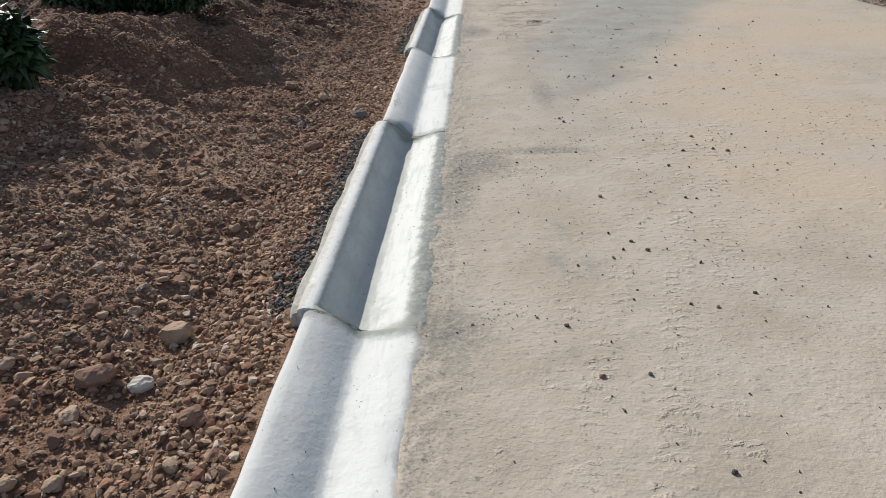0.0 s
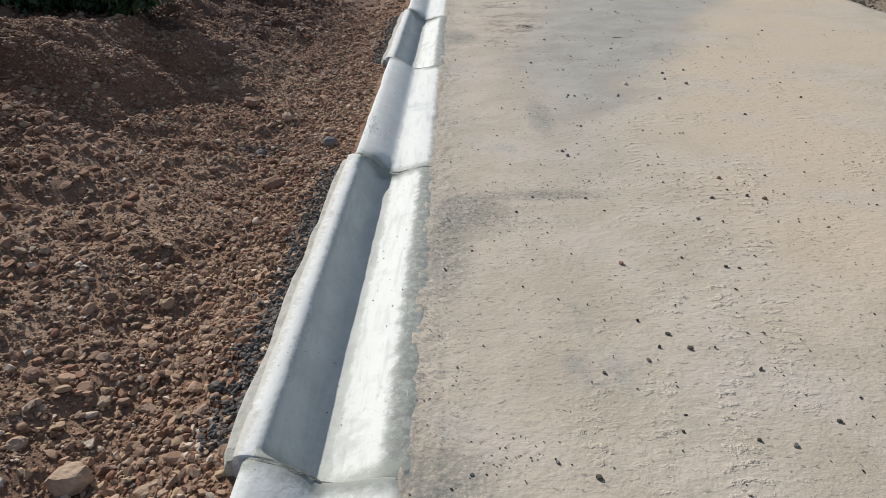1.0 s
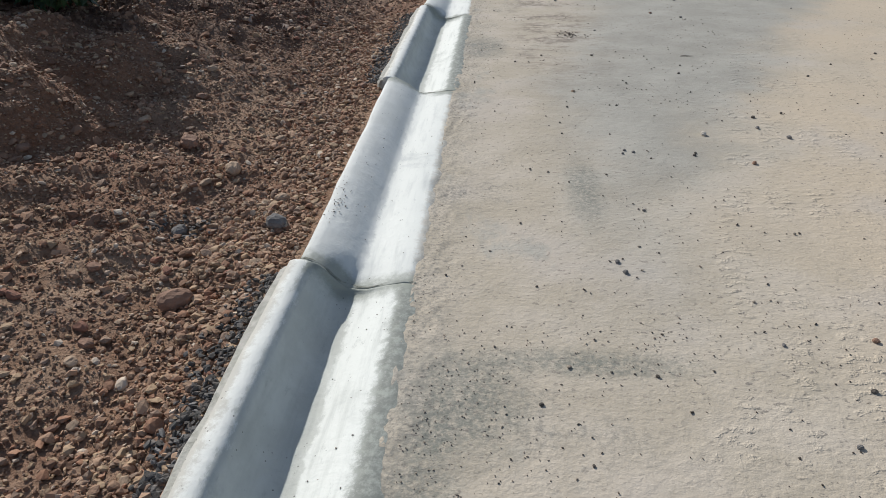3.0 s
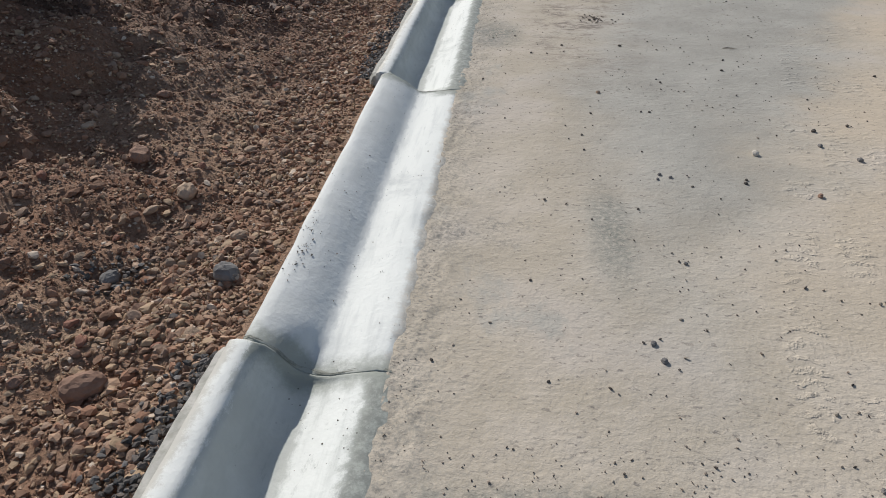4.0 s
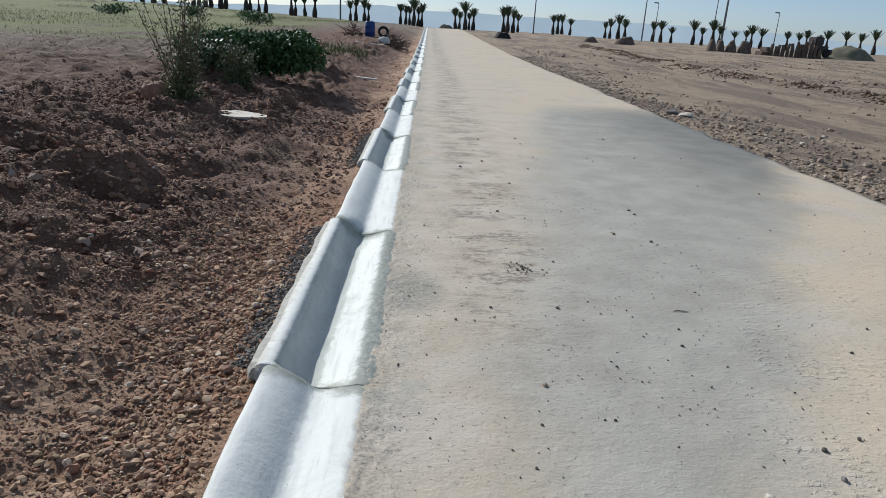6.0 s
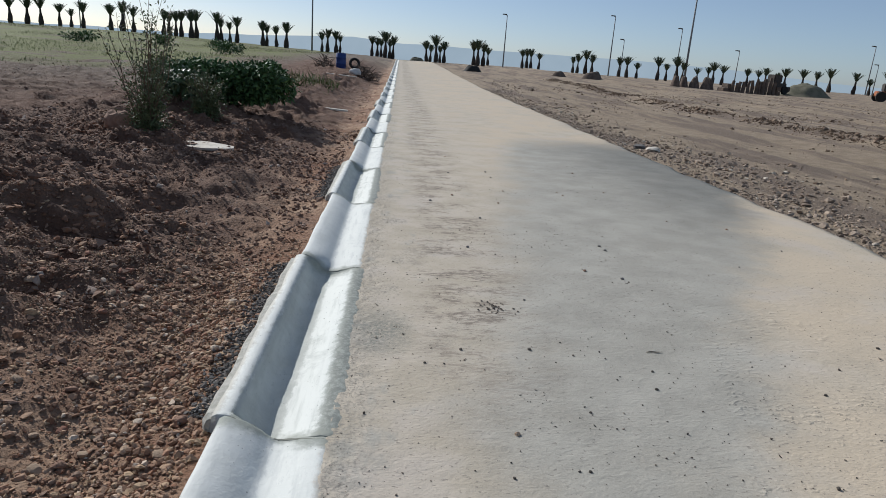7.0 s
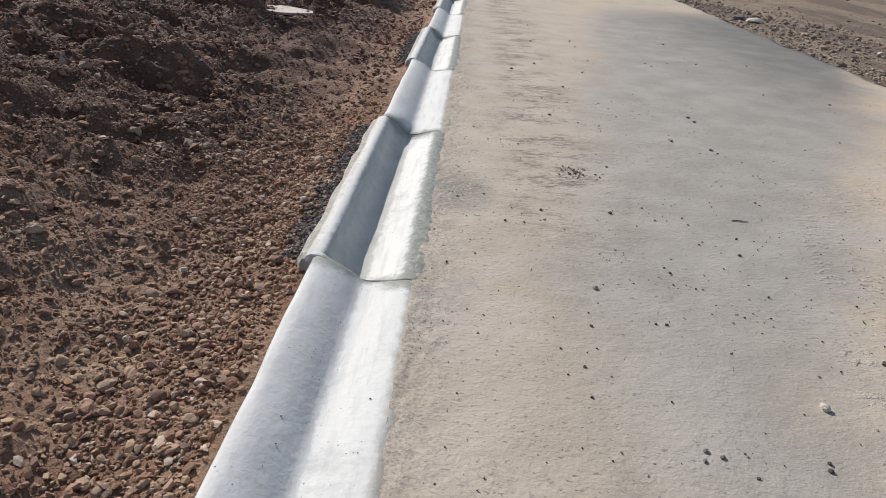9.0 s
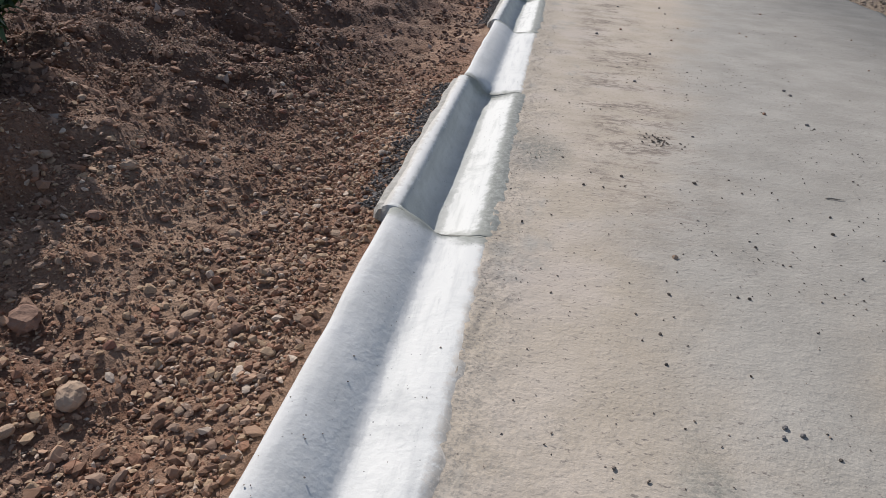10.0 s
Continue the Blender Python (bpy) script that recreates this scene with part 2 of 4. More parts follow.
    # mud dropped by wheels, in short streaks beside the gutter
    soil = k.math("MULTIPLY", k.ramp(k.noise(1.9, 6, 0.75, k.scaled(0.8, 1.5)), 0.46, 0.57), k.math("MULTIPLY", k.ramp(k.x, 0.3, 0.6), k.ramp(k.x, 1.25, 0.85)))
    soil = k.math("MULTIPLY", k.math("MULTIPLY", soil, k.ramp(k.y, 6.0, 7.6)), k.ramp(k.noise(24, 5, 0.8, k.scaled(0.5, 1.6)), 0.42, 0.56))
    col = k.mix(k.math("MULTIPLY", soil, 0.9), col, (0.17, 0.135, 0.105))
    seam = k.math("MULTIPLY", k.ramp(k.math("ADD", k.x, k.math("MULTIPLY", k.noise(6, 5, 0.7), 0.25)), 0.42, 0.16), k.ramp(k.noise(80, 4, 0.75), 0.46, 0.62))
    col = k.mix(k.math("MULTIPLY", seam, 0.75), col, (0.19, 0.185, 0.16))
    pits = k.math("MULTIPLY", k.ramp(k.noise(48, 3, 0.6, k.scaled(0.75, 1.3)), 0.60, 0.68), k.ramp(k.noise(1.1, 4), 0.28, 0.55))
    col = k.mix(k.math("MULTIPLY", pits, 0.75), col, (0.17, 0.15, 0.13))
    col = k.mix(k.ramp(grain, 0.35, 0.7, 0.0, 0.16), col, (0.62, 0.57, 0.5))
    # tyre lugs pressed into the dust, on wheel tracks that run out across the road
    tread = 0.0
    for x0, slant in ((1.0, 0.29), (1.17, 0.29), (1.38, 0.27), (1.56, 0.27), (2.2, 0.1), (2.38, 0.1)):
        line = k.math("ADD", k.math("MULTIPLY", k.math("SUBTRACT", k.y, 3.7), slant), x0)
        off = k.math("ABSOLUTE", k.math("SUBTRACT", k.math("ADD", k.x, k.math("MULTIPLY", wob, 0.05)), line))
        bar = k.math("SINE", k.math("ADD", k.math("MULTIPLY", k.y, 118.0), k.math("ADD", k.math("MULTIPLY", off, 26.0), k.math("MULTIPLY", k.noise(5, 5, 0.7), 22.0))))
        tread = k.math("ADD", tread, k.math("MULTIPLY", k.ramp(off, 0.075, 0.04), k.ramp(bar, -0.4, 0.6)))
    tread = k.math("MULTIPLY", tread, k.math("MULTIPLY", k.ramp(k.noise(1.9, 5, 0.65), 0.46, 0.6), k.ramp(k.y, 9.0, 6.5)))
    n = k.bump(k.noise(14, 4, 0.6), 0.018, 0.3)
    n = k.bump(k.math("MULTIPLY", tread, k.ramp(k.noise(17, 4, 0.7), 0.4, 0.62)), 0.010, 0.5, n)
    n = k.bump(k.ramp(k.noise(34, 3, 0.6, k.scaled(0.8, 1.35)), 0.40, 0.64), 0.003, 0.25, n)
    n = k.bump(k.noise(85, 2, 0.5), 0.004, 0.4, n)
    n = k.bump(k.noise(190, 2, 0.5), 0.002, 0.3, n)
    return k.done(col, k.ramp(bare, 0, 1, 0.95, 0.8), n)


def concrete_material(name, a, b, dirt, rim_at, rim_col, lit_wash, lime_lip, rough=0.78):
    k = Net(material(name, 0.8))
    mid, fine = k.noise(6, 5, 0.6), k.noise(60, 4, 0.6)
    streak = k.noise(9, 4, 0.6, k.scaled(3.0, 0.35))
    col = k.mix(k.ramp(mid, 0.3, 0.7), a, b)
    # cement wash that paints the sunlit pan paler, ragged edge near the bottom line
    lit_edge = k.math("ADD", k.x, k.math("MULTIPLY", k.math("SUBTRACT", k.noise(16, 6, 0.75, k.scaled(1, 0.6)), 0.5), 0.09))
    col = k.mix(k.ramp(lit_edge, -0.178, -0.158), col, lit_wash)
    col = k.mix(k.ramp(streak, 0.48, 0.72, 0.0, 0.35), col, dirt)
    col = k.mix(k.ramp(k.noise(3.0, 6, 0.7), 0.54, 0.70, 0.0, 0.5), col, dirt)
    # trowel marks and cement scum
    col = k.mix(k.ramp(k.noise(22, 5, 0.75, k.scaled(1.6, 0.5)), 0.58, 0.7, 0.0, 0.4), col, dirt)
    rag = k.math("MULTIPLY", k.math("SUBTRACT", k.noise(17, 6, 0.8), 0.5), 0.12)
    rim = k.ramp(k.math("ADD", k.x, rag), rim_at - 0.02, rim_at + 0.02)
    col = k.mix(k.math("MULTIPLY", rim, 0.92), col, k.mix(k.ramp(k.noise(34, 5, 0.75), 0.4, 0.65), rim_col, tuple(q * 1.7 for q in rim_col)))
    # mortar smeared out on both sides of each joint
    part_way = k.math("ABSOLUTE", k.math("SUBTRACT", k.math("FRACT", k.math("DIVIDE", k.math("SUBTRACT", k.y, 2.05), 2.1)), 0.5))
    gap = k.math("MULTIPLY", k.math("SUBTRACT", 0.5, part_way), 2.1)
    gap = k.math("ADD", gap, k.math("MULTIPLY", k.math("SUBTRACT", k.noise(7, 6, 0.7), 0.5), 0.22))
    col = k.mix(k.ramp(gap, 0.09, 0.005, 0.0, 0.9), col, (0.30, 0.31, 0.265))
    if lime_lip:
        # pale cement scum on the outer lip
        lime = k.math("ADD", k.x, k.math("MULTIPLY", k.math("SUBTRACT", k.noise(19, 6, 0.8, k.scaled(1, 0.5)), 0.5), 0.12))
        col = k.mix(k.math("MULTIPLY", k.ramp(lime, -0.325, -0.345), 0.85), col, (0.76, 0.76, 0.71))
    # brown dirt along the outer lip
    lip = k.ramp(k.math("ADD", k.x, rag), -0.365, -0.395)
    col = k.mix(k.math("MULTIPLY", lip, 0.6), col, (0.38, 0.35, 0.29))
    spots = k.math("MULTIPLY", k.ramp(k.voronoi(42), 0.13, 0.07), k.ramp(k.noise(4, 3), 0.52, 0.62))
    col = k.mix(k.math("MULTIPLY", spots, 0.8), col, (0.10, 0.09, 0.08))
    n = k.bump(mid, 0.010, 0.3)
    n = k.bump(k.noise(20, 4, 0.6), 0.006, 0.4, n)
    n = k.bump(fine, 0.003, 0.5, n)
    return k.done(col, rough, n)


def stone_material(name, a, b, c, rough=0.9, hues=()):
    k = Net(material(name, rough))
    r = k.geo.outputs["Random Per Island"]
    col = k.mix(k.ramp(r, 0.15, 0.75), a, b)
    for q, hue in enumerate(hues):
        other = k.math("FRACT", k.math("MULTIPLY", r, 17.3 + 11.7 * q))
        col = k.mix(k.ramp(other, 0.74, 0.82, 0.0, 0.8), col, hue)
    col = k.mix(k.ramp(r, 0.93, 0.97), col, c)
    col = k.mix(k.ramp(k.noise(45, 4, 0.6), 0.4, 0.7, 0.0, 0.5), col, k.mix(0.5, col, (0.35, 0.25, 0.18)))
    return k.done(col, rough, k.bump(k.noise(120, 4, 0.6), 0.006, 0.6))


def simple_material(name, a, b, scale=8.0, rough=0.85, bump=0.01, metal=0.0):
    k = Net(material(name, rough))
    f = k.noise(scale, 5, 0.6, k.tc)
    col = k.mix(k.ramp(f, 0.3, 0.7), a, b)
    k.bsdf.inputs["Metallic"].default_value = metal
    return k.done(col, rough, k.bump(k.noise(scale * 5, 4, 0.6, k.tc), bump, 0.5))


def leaf_material(name, a, b, rough=0.45):
    k = Net(material(name, rough))
    r = k.geo.outputs["Random Per Island"]
    k.bsdf.inputs["Specular IOR Level"].default_value = 0.5
    return k.done(k.mix(r, a, b), rough)


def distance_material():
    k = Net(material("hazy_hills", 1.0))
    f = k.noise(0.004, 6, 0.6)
    # aerial haze put into the hills' colour, which glows on its own
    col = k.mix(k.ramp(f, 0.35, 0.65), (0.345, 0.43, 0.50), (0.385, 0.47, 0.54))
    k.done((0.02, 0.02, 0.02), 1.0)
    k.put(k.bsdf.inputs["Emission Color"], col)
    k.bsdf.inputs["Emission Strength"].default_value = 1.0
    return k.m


EARTH, ROAD = earth_material(), road_material()
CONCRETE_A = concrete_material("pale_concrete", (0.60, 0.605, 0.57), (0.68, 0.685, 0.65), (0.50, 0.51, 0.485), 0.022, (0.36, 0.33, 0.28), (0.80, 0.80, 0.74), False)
# pan's sunlit side is brightened by colour; the trough keeps the darker base
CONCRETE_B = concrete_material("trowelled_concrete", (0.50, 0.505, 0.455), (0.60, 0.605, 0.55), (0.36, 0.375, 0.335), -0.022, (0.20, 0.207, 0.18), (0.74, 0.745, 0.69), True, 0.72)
DARK_MORTAR = simple_material("dark_mortar", (0.17, 0.175, 0.145), (0.32, 0.32, 0.275), 40, 0.95)
MORTAR = simple_material("mortar", (0.36, 0.35, 0.30), (0.52, 0.50, 0.45), 30, 0.95)
RUBBLE = stone_material("rubble", (0.19, 0.107, 0.068), (0.44, 0.285, 0.188), (0.60, 0.49, 0.38), hues=((0.32, 0.165, 0.10), (0.29, 0.205, 0.15), (0.45, 0.32, 0.20)))
RUBBLE_DARK = stone_material("damp_rubble", (0.115, 0.062, 0.043), (0.26, 0.168, 0.122), (0.42, 0.34, 0.28))
SHOULDER = stone_material("shoulder_gravel", (0.24, 0.185, 0.14), (0.38, 0.30, 0.23), (0.52, 0.46, 0.38))
SHOULDER_DARK = stone_material("field_clods", (0.15, 0.105, 0.075), (0.26, 0.19, 0.135), (0.36, 0.28, 0.2), 0.97)
DARK_GRAVEL = stone_material("dark_gravel", (0.07, 0.068, 0.065), (0.13, 0.125, 0.12), (0.22, 0.21, 0.2))
GRIT = stone_material("grit", (0.09, 0.08, 0.068), (0.27, 0.225, 0.18), (0.48, 0.43, 0.36))
TAN_ROCK = simple_material("tan_rock", (0.36, 0.25, 0.17), (0.47, 0.35, 0.25), 14, 0.9)
BROWN_ROCK = simple_material("brown_rock", (0.22, 0.13, 0.09), (0.32, 0.2, 0.14), 14, 0.9)
RED_ROCK = simple_material("red_rock", (0.27, 0.13, 0.085), (0.38, 0.20, 0.14), 30, 0.9)
GREY_ROCK = simple_material("grey_rock", (0.15, 0.14, 0.13), (0.23, 0.215, 0.2), 14, 0.9)
PEBBLE = simple_material("dark_pebble", (0.075, 0.065, 0.055), (0.14, 0.12, 0.10), 30, 0.9)
PALE_ROCK = simple_material("pale_rock", (0.5, 0.45, 0.38), (0.62, 0.56, 0.48), 14, 0.9)
SLAB = simple_material("bleached_board", (0.55, 0.5, 0.42), (0.68, 0.62, 0.53), 9, 0.85)
LEAF = leaf_material("broad_leaf", (0.03, 0.07, 0.02), (0.08, 0.155, 0.04), 0.68)
LEAF_DARK = leaf_material("dark_leaf", (0.02, 0.045, 0.016), (0.055, 0.105, 0.03), 0.5)
LEAF_DRY = leaf_material("shrub_leaf", (0.07, 0.10, 0.035), (0.15, 0.17, 0.075), 0.6)
GRASS = leaf_material("grass_blade", (0.07, 0.10, 0.025), (0.15, 0.165, 0.05), 0.8)
STEM = simple_material("stem_bark", (0.10, 0.07, 0.045), (0.17, 0.125, 0.085), 40)
PALM_LEAF = leaf_material("palm_frond", (0.035, 0.06, 0.03), (0.075, 0.10, 0.055), 0.6)
PALM_BARK = simple_material("palm_bark", (0.03, 0.026, 0.022), (0.07, 0.055, 0.045), 12)
STEEL = simple_material("galvanised_steel", (0.17, 0.175, 0.18), (0.24, 0.245, 0.25), 4, 0.6, 0.001, 0.0)
BLUE = simple_material("blue_plastic", (0.02, 0.045, 0.16), (0.03, 0.06, 0.2), 5, 0.45, 0.002)
RUBBER = simple_material("black_rubber", (0.018, 0.018, 0.018), (0.035, 0.033, 0.03), 20, 0.8)
DARK_METAL = simple_material("dark_metal", (0.04, 0.035, 0.03), (0.08, 0.065, 0.055), 6, 0.6)
ORANGE = simple_material("orange_paint", (0.32, 0.11, 0.05), (0.40, 0.15, 0.07), 5, 0.55)
BLOCK = simple_material("dark_block", (0.10, 0.075, 0.058), (0.17, 0.125, 0.1), 3, 0.9)
BRUSH = simple_material("dry_brushwood", (0.10, 0.075, 0.06), (0.2, 0.15, 0.115), 20)
DRY_TWIG = simple_material("dry_twig", (0.26, 0.22, 0.17), (0.36, 0.31, 0.25), 30)
SACK = simple_material("pale_sack", (0.5, 0.48, 0.45), (0.62, 0.6, 0.56), 10)
HEAP = simple_material("green_grey_heap", (0.13, 0.125, 0.085), (0.20, 0.18, 0.13), 2.0)
HILLS = distance_material()

# ---- mesh helpers ----


def mesh_object(name, verts, faces, mat, parent=None, label="", smoothed=False):
    me = bpy.data.meshes.new(name)
    if isinstance(verts, np.ndarray):
        verts, faces = np.asarray(verts, np.float32), np.asarray(faces, np.int32)
        nf, k = faces.shape
        me.vertices.add(len(verts))
        me.vertices.foreach_set("co", verts.ravel())
        me.loops.add(nf * k)
        me.loops.foreach_set("vertex_index", faces.ravel())
        me.polygons.add(nf)
        me.polygons.foreach_set("loop_start", np.arange(0, nf * k, k, dtype=np.int32))
        me.polygons.foreach_set("loop_total", np.full(nf, k, np.int32))
        me.update(calc_edges=True)
    else:
        me.from_pydata(verts, [], faces)
    me.materials.append(mat)
    me.polygons.foreach_set("use_smooth", np.full(len(me.polygons), bool(smoothed)))
    ob = new(name, me)
    if parent is not None:
        ob.parent = parent
    if label:
        tagged(ob, label)
    return ob


def part(name, bm, mat, parent, label="", smoothed=False):
    me = bpy.data.meshes.new(name)
    bm.to_mesh(me)
    bm.free()
    me.materials.append(mat)
    me.polygons.foreach_set("use_smooth", np.full(len(me.polygons), bool(smoothed)))
    ob = new(name, me)
    ob.parent = parent
    if label:
        tagged(ob, label)
    return ob


def thing(name, m, label, category, group="", kind=""):
    ob = new(name)
    ob.empty_display_size = 0.1
    ob.matrix_world = m
    return tagged(ob, label, category, group, kind)


def grid(xs, ys, zf, keep=None):
    X, Y = np.meshgrid(xs, ys)
    V = np.stack([X, Y, zf(X, Y)], -1).reshape(-1, 3)
    nx, ny = len(xs), len(ys)
    i = (np.arange(ny - 1)[:, None] * nx + np.arange(nx - 1)[None]).ravel()
    return V, np.stack([i, i + 1, i + nx + 1, i + nx], 1)


def ico(level):
    if level == 0:
        v = np.array([(1, 0, 0), (-1, 0, 0), (0, 1, 0), (0, -1, 0), (0, 0, 1), (0, 0, -1)], float)
        return v, np.array([(0, 2, 4), (2, 1, 4), (1, 3, 4), (3, 0, 4), (2, 0, 5), (1, 2, 5), (3, 1, 5), (0, 3, 5)])
    bm = bmesh.new()
    bmesh.ops.create_icosphere(bm, subdivisions=level, radius=1)
    v = np.array([p.co[:] for p in bm.verts])
    f = np.array([[q.index for q in p.verts] for p in bm.faces])
    bm.free()
    return v, f


def rock_shapes(level, count, rng, cut=0.30):
    base, f = ico(level)
    out = []
    for _ in range(count):
        v = base.copy()
        for _ in range(7):
            d = rng.normal(size=3)
            d /= np.linalg.norm(d)
            h = rng.uniform(cut, cut + 0.4)
            over = np.maximum(v @ d - h, 0)
            v = v - over[:, None] * d * 0.95
        v = v * (1 + rng.normal(size=(len(v), 1)) * (0.05 if level else 0.22))
        out.append(v)
    return out, f


def turns(n, rng, lay=1.0):
    """n random rotations."""
    q = rng.normal(size=(n, 4))
    q /= np.linalg.norm(q, axis=1)[:, None]
    w, x, y, z = q.T
    return np.stack([np.stack([1 - 2 * (y * y + z * z), 2 * (x * y - z * w), 2 * (x * z + y * w)], -1),
                     np.stack([2 * (x * y + z * w), 1 - 2 * (x * x + z * z), 2 * (y * z - x * w)], -1),
                     np.stack([2 * (x * z - y * w), 2 * (y * z + x * w), 1 - 2 * (x * x + y * y)], -1)], 1)


def scatter(name, x, y, size, mat, level, rng, label, category, sink=0.25, base=None, flat=0.7):
    """Loose stones of the given sizes (half widths) on the ground, in one mesh."""
    n = len(x)
    shapes, f = rock_shapes(level, 12, rng)
    shapes = np.array(shapes) * 1.12
    pick = rng.integers(0, len(shapes), n)
    sc = size[:, None] * np.stack([rng.uniform(0.8, 1.35, n), rng.uniform(0.65, 1.1, n), rng.uniform(0.5, 0.9, n)], 1)
    v = shapes[pick] * sc[:, None, :]
    v = np.einsum("nij,nkj->nki", turns(n, rng), v)
    v[:, :, 2] *= flat
    z = lie_z(x, y) if base is None else base
    v = v + np.stack([x, y, z + size * flat * (0.75 - sink * 1.6)], 1)[:, None, :]
    k = shapes.shape[1]
    F = (f[None] + (np.arange(n) * k)[:, None, None]).reshape(-1, 3)
    ob = mesh_object(name, v.reshape(-1, 3), F, mat)
    return tagged(ob, label, category, kind="stuff")


def tube(bm, pts, radii, sides=6):
    """A tapered tube along pts, closed at its tip."""
    rings = []
    for i, p in enumerate(pts):
        a = Vector(pts[max(i - 1, 0)])
        b = Vector(pts[min(i + 1, len(pts) - 1)])
        d = (b - a).normalized()
        side = d.orthogonal().normalized()
        up = d.cross(side)
        rings.append([bm.verts.new(Vector(p) + radii[i] * (math.cos(2 * math.pi * k / sides) * side + math.sin(2 * math.pi * k / sides) * up)) for k in range(sides)])
    for r, s in zip(rings, rings[1:]):
        for k in range(sides):
            bm.faces.new((r[k], r[(k + 1) % sides], s[(k + 1) % sides], s[k]))
    bm.faces.new(rings[-1])
    bm.faces.new(rings[0][::-1])


def box(bm, lo, hi, bevel=0.0, m=None):
    r = bmesh.ops.create_cube(bm, size=1, matrix=Matrix.Translation([(a + b) / 2 for a, b in zip(lo, hi)]) @ Matrix.Diagonal([b - a for a, b in zip(lo, hi)] + [1]))
    vs = r["verts"]
    if bevel:
        es = list({e for v in vs for e in v.link_edges})
        vs = bmesh.ops.bevel(bm, geom=es, offset=bevel, segments=2, affect="EDGES")["verts"]
    if m is not None:
        bmesh.ops.transform(bm, matrix=m, verts=list({v for v in vs}))


def leaves(centres, normals_up, length, width, rng, droop=0.35):
    """Folded leaves of six points each, at the given places."""
    n = len(centres)
    L = length * rng.uniform(0.6, 1.25, n)
    W = width * rng.uniform(0.7, 1.2, n)
    d = rng.normal(size=(n, 3)) + normals_up
    d /= np.linalg.norm(d, axis=1)[:, None]
    side = np.cross(d, rng.normal(size=(n, 3)) * 0.6 + np.array([0, 0, 1.0]))
    side /= np.linalg.norm(side, axis=1)[:, None] + 1e-9
    up = np.cross(side, d)
    P = np.zeros((n, 6, 3))
    P[:, 0] = centres
    P[:, 1] = centres + d * (L * 0.45)[:, None] + side * (W * 0.5)[:, None] + up * (W * 0.14)[:, None]
    P[:, 2] = centres + d * (L * 0.45)[:, None] - side * (W * 0.5)[:, None] + up * (W * 0.14)[:, None]
    P[:, 3] = centres + d * (L * 0.5)[:, None]
    P[:, 4] = centres + d * L[:, None] - up * (L * droop)[:, None]
    P[:, 5] = P[:, 4]
    i = np.arange(n)[:, None] * 6
    F = np.concatenate([i + np.array([[0, 1, 3]]), i + np.array([[0, 3, 2]]), i + np.array([[1, 4, 3]]), i + np.array([[3, 4, 2]])])
    return P.reshape(-1, 3), F


# ---- ground, one sheet to the horizon ----
spread = lambda a, b, n, p=3.0: a + (b - a) * np.linspace(0, 1, n) ** p
xs = np.concatenate([-spread(12.2, 3000, 34, 4)[::-1], np.linspace(-12, -5.05, 50), np.linspace(-4.97, -0.42, 146), [-0.40, -0.2, 2.0, 4.3, ROAD_W - 0.16, ROAD_W - 0.13], np.linspace(4.6, 8.9, 42), np.linspace(9.0, 23, 56), spread(23.2, 3000, 44, 4)])
ys = np.concatenate([-spread(8.1, 3000, 26, 4)[::-1], np.linspace(-8, -1.05, 50), np.linspace(-1, 9.5, 340), np.linspace(9.55, 22, 170), np.linspace(22.2, 60, 130), spread(60.5, 3000, 90, 3.0)])
V, F = grid(xs, ys, ground_z)
GROUND_GRID = V[:, 2].reshape(len(ys), len(xs))


def lie_z(x, y):
    """Height of the ground's mesh under a point."""
    x, y = np.asarray(x, float), np.asarray(y, float)
    i, j = np.clip(np.searchsorted(xs, x) - 1, 0, len(xs) - 2), np.clip(np.searchsorted(ys, y) - 1, 0, len(ys) - 2)
    a, b = (x - xs[i]) / (xs[i + 1] - xs[i]), (y - ys[j]) / (ys[j + 1] - ys[j])
    g = GROUND_GRID
    return (g[j, i] * (1 - a) + g[j, i + 1] * a) * (1 - b) + (g[j + 1, i] * (1 - a) + g[j + 1, i + 1] * a) * b


ground = mesh_object("ground", V, F, EARTH, smoothed=True)
tagged(ground, "reddish brown dug earth and tan dusty plain", "ground", kind="structure")

# ---- road ----


def road_z(x, y):
    return rise(x, y) + 0.010 * fbm(x * 0.8, y * 0.8, 3, 71) + 0.003 * fbm(x * 6, y * 6, 3, 75)


rys = np.concatenate([-spread(2.1, 60, 14, 2)[::-1], np.linspace(-2, 12, 640), np.linspace(12.05, 24, 180), spread(24.2, 106, 60, 1.6)])
rxs = np.concatenate([[0.0, 0.012], np.linspace(0.02, 0.16, 15), np.linspace(0.2, 4.4, 66), [4.5, 4.58, ROAD_W, ROAD_W + 0.03, ROAD_W + 0.05]])
RX, RY = np.meshgrid(rxs, rys)
ragged = 0.10 * fbm(RY * 1.3, RY * 0 + 2, 4, 81) + 0.06 * fbm(RY * 0.3, RY * 0 + 7, 2, 85)
edge_in = smooth(RX, 4.0, ROAD_W)
RZ = road_z(RX, RY) - 0.022 * (1 - smooth(RX, 0.0, 0.03)) + 0.008 * fbm(RX * 42, RY * 42, 2, 77) * (1 - smooth(RX, 0.1, 0.3))
RZ = np.where(RX > ROAD_W + 0.01, RZ - 0.03 - 3.0 * (RX - ROAD_W - 0.01), RZ) - 0.01 * smooth(RX, 4.5, ROAD_W)
V = np.stack([RX + ragged * edge_in, RY, RZ], -1).reshape(-1, 3)
nx = len(rxs)
i = (np.arange(len(rys) - 1)[:, None] * nx + np.arange(nx - 1)[None]).ravel()
